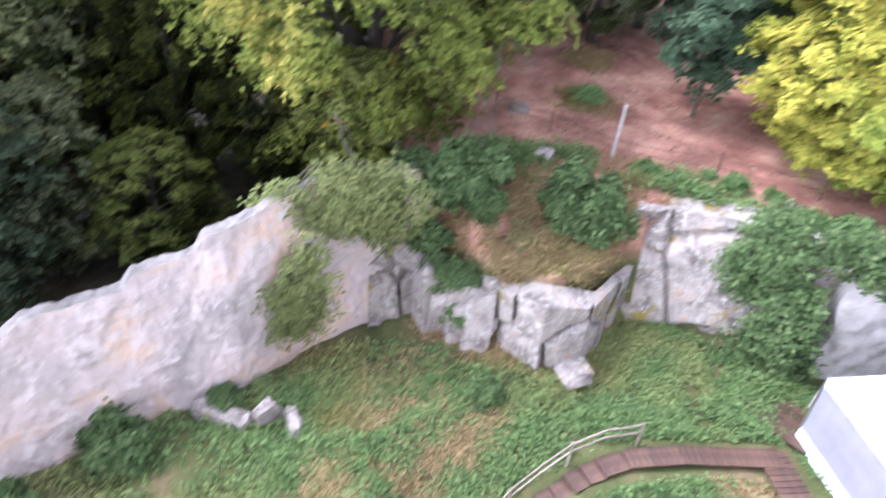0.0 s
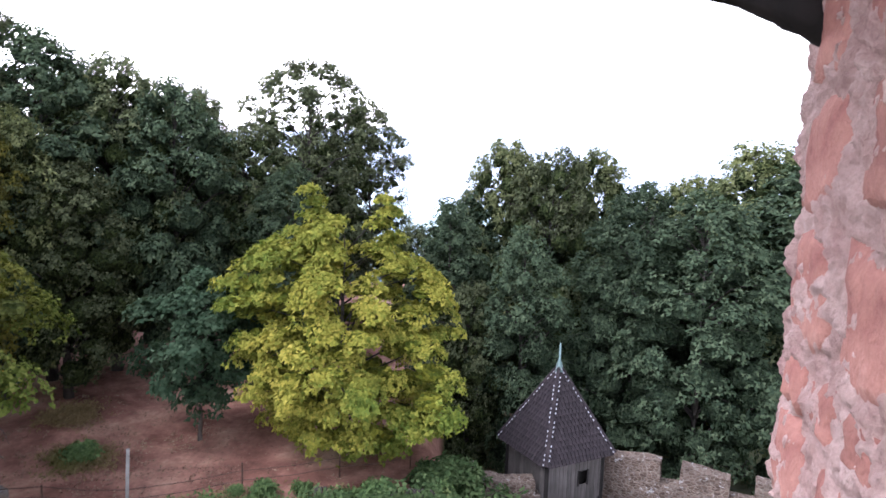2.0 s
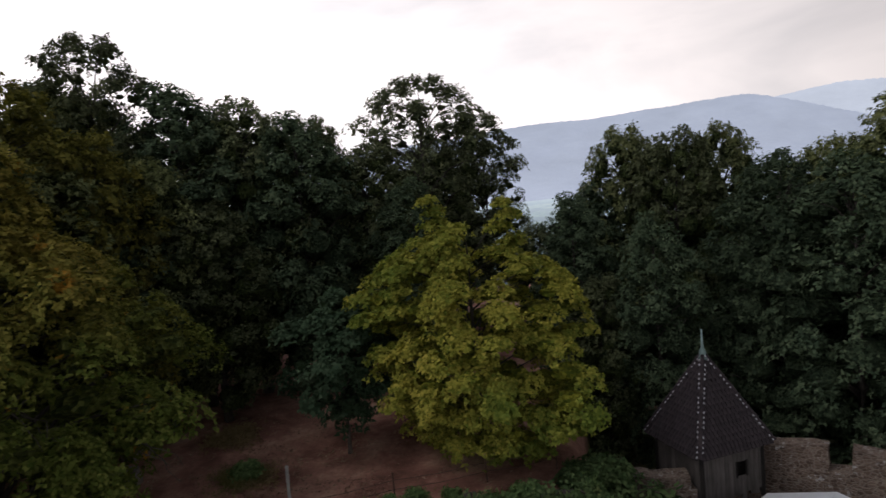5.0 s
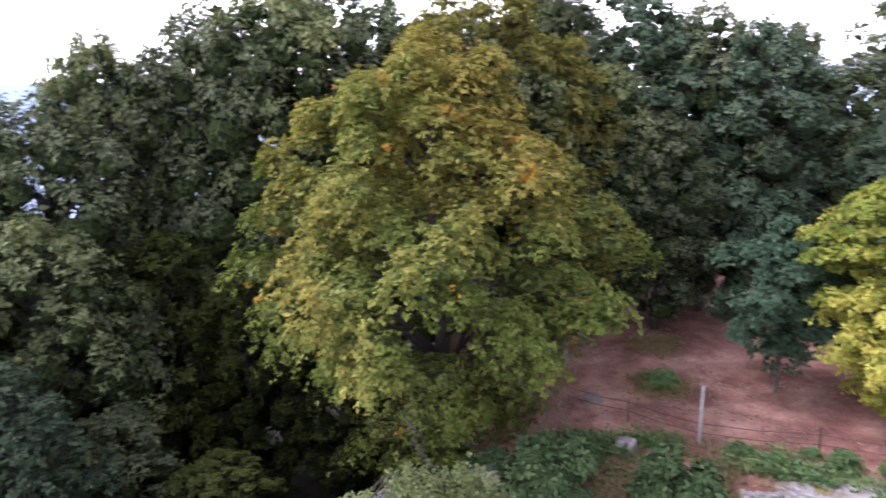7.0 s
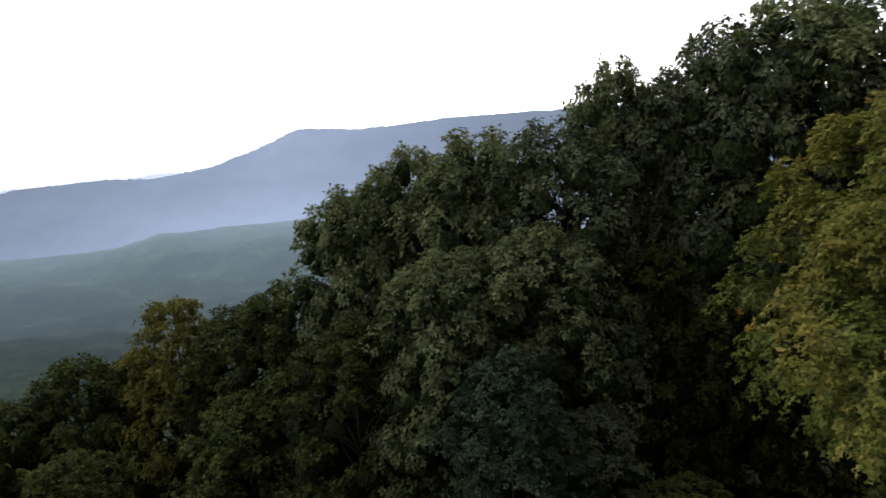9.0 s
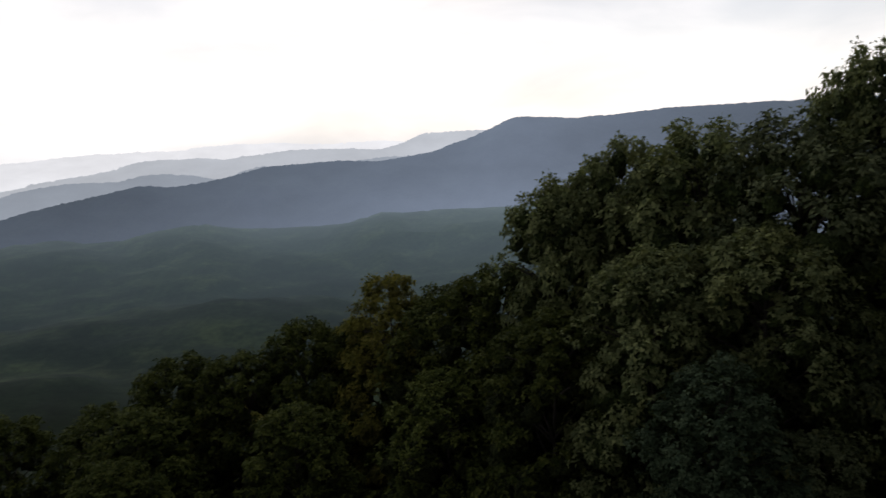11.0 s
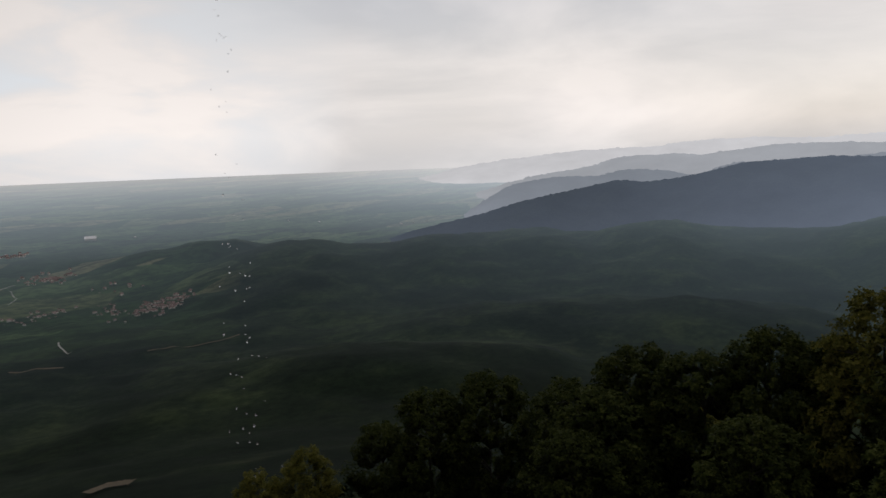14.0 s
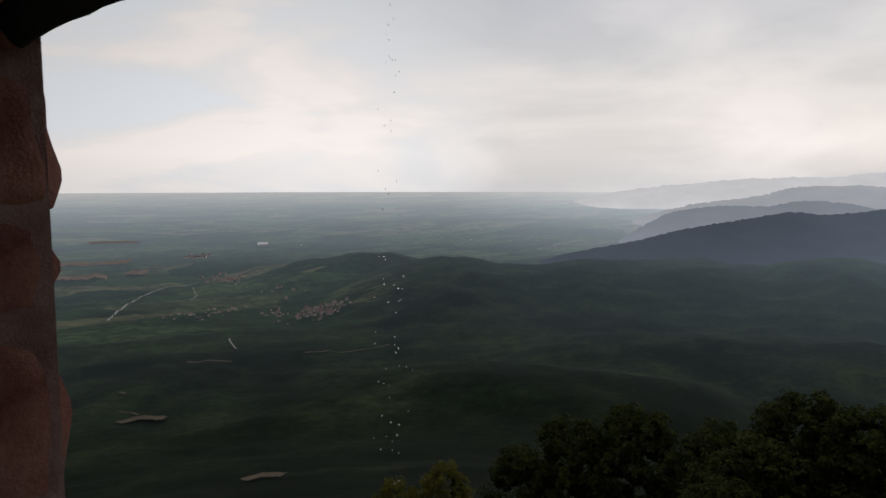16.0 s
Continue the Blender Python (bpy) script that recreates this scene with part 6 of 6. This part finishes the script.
scatter("herbs", "green and yellowing herbs along the terrace edge", HERB, 9000, 54, [(1, 24, 18.9, 20.3), (27, 37, 18, 20.5), (36, 46, 15.8, 19), (36, 44, 15.8, 18)], (0.15, 0.07), 0.5)

LITTER = leaf_material("leaf_litter", (0.15, 0.09, 0.07), (0.24, 0.15, 0.11), (0.34, 0.24, 0.17), 0.7, ((0.30, 0.22, 0.12), (0.45, 0.38, 0.28)), 0.6, 0.1)
scatter("leaf_litter", "fallen leaves and small stones on the red earth", LITTER, 9000, 55, [(3, 38, 20.5, 33), (18, 40, 20.5, 28)], (0.09, 0.06), 0.02, "litter")

# ---- loose rocks, post and wire fence ----
for az, d, size, tilt in ((37.6, 26.2, (1.0, 0.8, 0.8), 0), (39.5, 27.5, (1.3, 0.8, 0.6), 10), (36.5, 29.0, (0.9, 0.7, 0.5), 0), (40.5, 25.0, (0.7, 0.6, 0.5), 0), (31.6, 19.6, (0.5, 0.42, 0.5), 22), (34.5, 22.8, (0.6, 0.4, 0.3), 0)):
    boulder(size, at(az, d, size[2] * 0.25, az * 11, tilt), ROCK, "weathered grey sandstone block on the red earth", az)
for az, d, size, tilt in ((59.0, 12.2, (0.30, 0.6, 0.75), 14), (56.0, 12.0, (0.8, 0.35, 0.45), 20), (25.0, 14.3, (1.1, 0.8, 0.6), 0), (35.6, 14.9, (0.75, 0.8, 2.3), 8), (36.8, 15.1, (0.8, 0.7, 1.8), -10), (38.1, 15.2, (0.6, 0.8, 2.2), 12), (39.3, 15.4, (0.85, 0.7, 1.7), -6), (41.0, 15.5, (0.7, 0.7, 2.4), 6), (64, 12.6, (1.5, 0.4, 0.45), 4)):
    boulder(size, at(az, d, size[2] * 0.25, az * 5, tilt), ROCK, "fallen sandstone slab in the grass", az + 3)

fence = thing("wire_fence", "grey post with rusty wires along the terrace edge", "fence")
posts = []
for az, d, h in ((25.8, 20.6, 1.85), (36.5, 22.4, 0.9), (17.0, 20.8, 0.9), (9.0, 21.4, 0.9), (3.0, 21.8, 0.9), (31.5, 21.4, 0.7)):
    p = polar(az, d, ground_z(az, d))
    bm = bmesh.new()
    s = 0.095 if h > 1 else 0.05
    box(bm, (s, s, h + 0.3), pose(p.x, p.y, p.z - 0.3, 0, 2 if h > 1 else 0, az), 0.01)
    part("post", bm, POST_GREY if h > 1 else RUST, fence)
    posts.append((az, p, min(h, 1.0)))
posts.sort(key=lambda q: q[0])
for (a0, p0, h0), (a1, p1, h1) in zip(posts, posts[1:]):
    for hh in (0.35, 0.65):
        bm = bmesh.new()
        mid = (p0 + p1) / 2 + Vector((0, 0, hh - 0.06))
        tube(bm, [p0 + Vector((0, 0, hh)), mid, p1 + Vector((0, 0, hh))], [0.012] * 3, 5)
        part("wire", bm, RUST, fence)

# ---- water dripping from the eave ----
n = Nodes("water")
n.bsdf.inputs["Base Color"].default_value = (1, 1, 1, 1)
n.bsdf.inputs["Roughness"].default_value = 0.02
n.bsdf.inputs["IOR"].default_value = 1.33
n.bsdf.inputs["Transmission Weight"].default_value = 1.0
rng = random.Random(8)
bm = bmesh.new()
for i in range(74):
    el = rng.uniform(-24, 16)
    p = polar(156.9 + rng.gauss(0, 0.55) * (0.5 + 0.03 * (16 - el)), 1.9, 0)
    s = rng.uniform(0.0013, 0.0028) * (0.7 + 0.012 * (16 - el))
    bmesh.ops.create_icosphere(bm, subdivisions=1, radius=s, matrix=Matrix.Translation((p.x, p.y, EYE_Z + 1.9 * math.tan(radians(el)))) @ Matrix.Diagonal((1, 1, 1.35, 1)))
tagged(mesh_object("water_drops", bm, n.mat, smooth=True), "clear drops of rainwater falling from the eave", "water", kind="stuff")


# ---- villages, roads and sheds in the plain ----
WALL_PALE = plain_material("pale_house_wall", (0.70, 0.66, 0.62), 0.9)
# roof red greyed in the colour for the haze in between
ROOF_HAZED = plain_material("hazed_red_tiled_roof", (0.33, 0.245, 0.23), 0.9)
SHED_WHITE = plain_material("white_shed_roof", (0.8, 0.8, 0.8), 0.6, 0, 0.05)
ROAD_PALE = plain_material("pale_road", (0.42, 0.40, 0.36), 0.95, 0, 0.2, 0.05)
CLEARING = plain_material("bare_clearing", (0.11, 0.085, 0.055), 0.95, 0, 0.3, 0.03)


def reach_of(el):
    """Distance at which the slope below the tower is seen el degrees under the level."""
    return math.exp(float(np.interp(el, FALL_EL, [math.log(v) for v in FALL_R])))


def make_house(w, l, h, roof, label):
    ob = thing("house", label, "house", group="village houses")
    bm = bmesh.new()
    box(bm, (w, l, h), Matrix.Translation((0, 0, -1)))
    part("wall", bm, WALL_PALE, ob)
    bm = bmesh.new()
    a = [bm.verts.new(v) for v in ((-w * 0.56, -l * 0.54, h - 1), (w * 0.56, -l * 0.54, h - 1), (0, -l * 0.54, h - 1 + roof))]
    b = [bm.verts.new(v) for v in ((-w * 0.56, l * 0.54, h - 1), (w * 0.56, l * 0.54, h - 1), (0, l * 0.54, h - 1 + roof))]
    bm.faces.new(a)
    bm.faces.new(b[::-1])
    for i, j in ((0, 1), (1, 2), (2, 0)):
        bm.faces.new((a[i], b[i], b[j], a[j]))
    part("roof", bm, ROOF_HAZED, ob)
    return ob


house = make_house(5.2, 7.5, 4.0, 3.0, "small village house with pale walls and a red tiled roof")
house.matrix_world = pose(*polar(163, reach_of(-10), ground_z(163, reach_of(-10))))
rng = random.Random(21)
for az, el, sa, se, count in ((162.7, -10.25, 1.9, 0.26, 78), (161.0, -10.0, 1.2, 0.16, 14), (166.2, -10.0, 0.8, 0.25, 14), (171.4, -10.0, 2.4, 0.16, 20), (170.0, -7.45, 1.8, 0.20, 34), (165.5, -8.6, 1.6, 0.4, 8), (171.8, -5.65, 0.8, 0.1, 14)):
    for _ in range(int(count * 1.7)):
        a = az + max(-2.2, min(2.2, rng.gauss(0, 1))) * sa * 0.6
        e = el + rng.gauss(0, 1) * se + (a - az) * -0.06
        r = reach_of(e)
        repeat(house, a, r, rng.choice((10, 100, 40)) + rng.uniform(-15, 15), rng.uniform(0.5, 0.95) * r / 1750)
shed = thing("warehouse", "long white flat warehouse in the plain", "warehouse", group="warehouses")
bm = bmesh.new()
box(bm, (34, 16, 6), Matrix.Translation((0, 0, -1)), 0.5)
part("hall", bm, SHED_WHITE, shed)
bm = bmesh.new()
box(bm, (34.6, 16.6, 0.7), Matrix.Translation((0, 0, 5)), 0.2)
part("roof", bm, SHED_WHITE, shed)
shed.matrix_world = pose(*polar(167.0, reach_of(-4.8), ground_z(167.0, reach_of(-4.8)) + 1), 0, 0, 77) @ Matrix.Diagonal((3.2, 2.4, 1.0, 1.0))
for az, el, s in ((164.0, -4.9, 0.6), (172.3, -5.5, 0.5), (143.6, -5.05, 0.7), (142.6, -5.0, 0.35), (150.2, -4.55, 0.6), (152.6, -4.4, 0.5), (147.0, -4.6, 0.4), (141.5, -4.9, 0.4), (156.0, -2.6, 0.7), (158.5, -2.9, 0.5)):
    r = reach_of(el)
    repeat(shed, az, r, az - 90 + 6, s * 0.8, None, "", ground_z(az, r) + 1)


def ribbon(name, label, points, width, material):
    """A track lying on the land, through (azimuth, elevation) points."""
    ob_v = []
    dense = []
    for (a0, e0), (a1, e1) in zip(points, points[1:]):
        for k in range(10):
            dense.append((a0 + (a1 - a0) * k / 10, e0 + (e1 - e0) * k / 10))
    dense.append(points[-1])
    pts = []
    for a, e in dense:
        r = reach_of(e)
        pts.append(polar(a, r, ground_z(a, r) + 2.2))
    for i, p in enumerate(pts):
        u = (pts[min(i + 1, len(pts) - 1)] - pts[max(i - 1, 0)]).normalized()
        side = Vector((-u.y, u.x, 0)).normalized() * width * (0.34 + 0.5 * abs(fbm(i * 0.37, width, 0, 3)))
        ob_v += [tuple(p + side), tuple(p - side)]
    idx = np.arange(len(pts) * 2).reshape(-1, 2)
    f = np.stack([idx[:-1, 0], idx[1:, 0], idx[1:, 1], idx[:-1, 1]], -1)
    return tagged(raw_object(name, ob_v, f, material), label, "road", kind="structure")


ribbon("road", "pale road through the vineyards", [(178.4, -10.0), (177.2, -9.0), (176, -8.4), (174.2, -7.9), (172, -7.6)], 4.5, ROAD_PALE)
ribbon("road", "short pale winding track", [(169.7, -12.0), (169.75, -12.25), (169.4, -12.6), (169.0, -13.0)], 3.0, ROAD_PALE)
ribbon("road", "thin track to the village", [(172.4, -8.0), (172.0, -8.6), (172.6, -9.0)], 2.0, ROAD_PALE)
# stubble brown, lightened to stand in for the haze before it
FIELD_HAZED = plain_material("hazed_stubble_field", (0.27, 0.215, 0.18), 0.95, 0, 0.2, 0.02)
ribbon("field", "reaped brown field in the plain", [(183.5, -5.6), (180, -5.62), (176.6, -5.74)], 210, FIELD_HAZED)
ribbon("field", "bare brown field beside a wood", [(183.0, -6.7), (181.0, -6.65), (178.3, -6.66)], 150, FIELD_HAZED)
ribbon("field", "small bare brown field", [(176.9, -6.58), (176.2, -6.61), (175.6, -6.63)], 110, FIELD_HAZED)
ribbon("field", "thin strip of reaped field", [(179.4, -4.28), (177.4, -4.28), (176.0, -4.3)], 170, FIELD_HAZED)
ribbon("clearing", "bare earth clearing in the woods", [(178.0, -17.2), (176.6, -17.05), (175.6, -17.2), (174.7, -17.3)], 13, CLEARING)
ribbon("road", "track into the clearing", [(177.9, -16.4), (177.0, -16.6), (176.6, -16.9)], 3, CLEARING)
ribbon("clearing", "small bare clearing in the woods", [(177.8, -15.5), (177.4, -15.65)], 5, CLEARING)
ribbon("clearing", "bare slope above the near trees", [(169.0, -22.95), (167.4, -22.75), (165.8, -22.9)], 7, CLEARING)
ribbon("road", "pale track along the wood", [(173.0, -13.85), (171, -14.0), (169.6, -14.0)], 6, CLEARING)
ribbon("road", "long pale track under the ridge", [(163.9, -13.81), (161, -13.45), (157, -13.14)], 5, CLEARING)


# ---- woods on the slope below, too many to count ----
def woods(name, label, az0, az1, r0, r1, count, seed, material, size):
    """Leafy crowns seen from above, of large leaf tufts."""
    rng = np.random.default_rng(seed)
    cs, ns, tufts = [], [], 34
    for i in range(count):
        a = rng.uniform(az0, az1)
        r = math.exp(rng.uniform(math.log(r0), math.log(r1)))
        p = polar(a, r, ground_z(a, r))
        s = size * rng.uniform(0.7, 1.3)
        d = rng.normal(size=(tufts, 3))
        d /= np.linalg.norm(d, axis=1, keepdims=True)
        d[:, 2] = np.abs(d[:, 2])
        cs.append(np.array([p.x, p.y, p.z + s * 0.2]) + d * s * rng.uniform(0.75, 1.08, size=(tufts, 1)))
        ns.append(d + rng.normal(size=(tufts, 3)) * 0.35)
    v, f = leaf_quads(np.concatenate(cs), np.concatenate(ns), rng, size * 0.62, size * 0.46)
    return tagged(raw_object(name, v, f, material, smooth=False), label, "woods", kind="stuff")


n = Nodes("far_wood_leaves")
pos = n.position()
geo = n.add("ShaderNodeNewGeometry")
tone = n.math("ADD", n.math("MULTIPLY", geo.outputs["Random Per Island"], 0.5), n.math("MULTIPLY", n.noise(0.3, 6, 0.7, pos), 0.5))
FAR_LEAF = n.finish(n.ramp(tone, [(0.25, (0.010, 0.017, 0.009)), (0.55, (0.018, 0.029, 0.013)), (0.85, (0.034, 0.042, 0.017))]), 0.95, n.noise(1.1, 6, 0.75, pos), 1.0, 0.8, spec=0.1)
woods("far_woods", "dark green woods on the slope below the castle", 92, 190, 55, 240, 1100, 61, FAR_LEAF, 4.2)
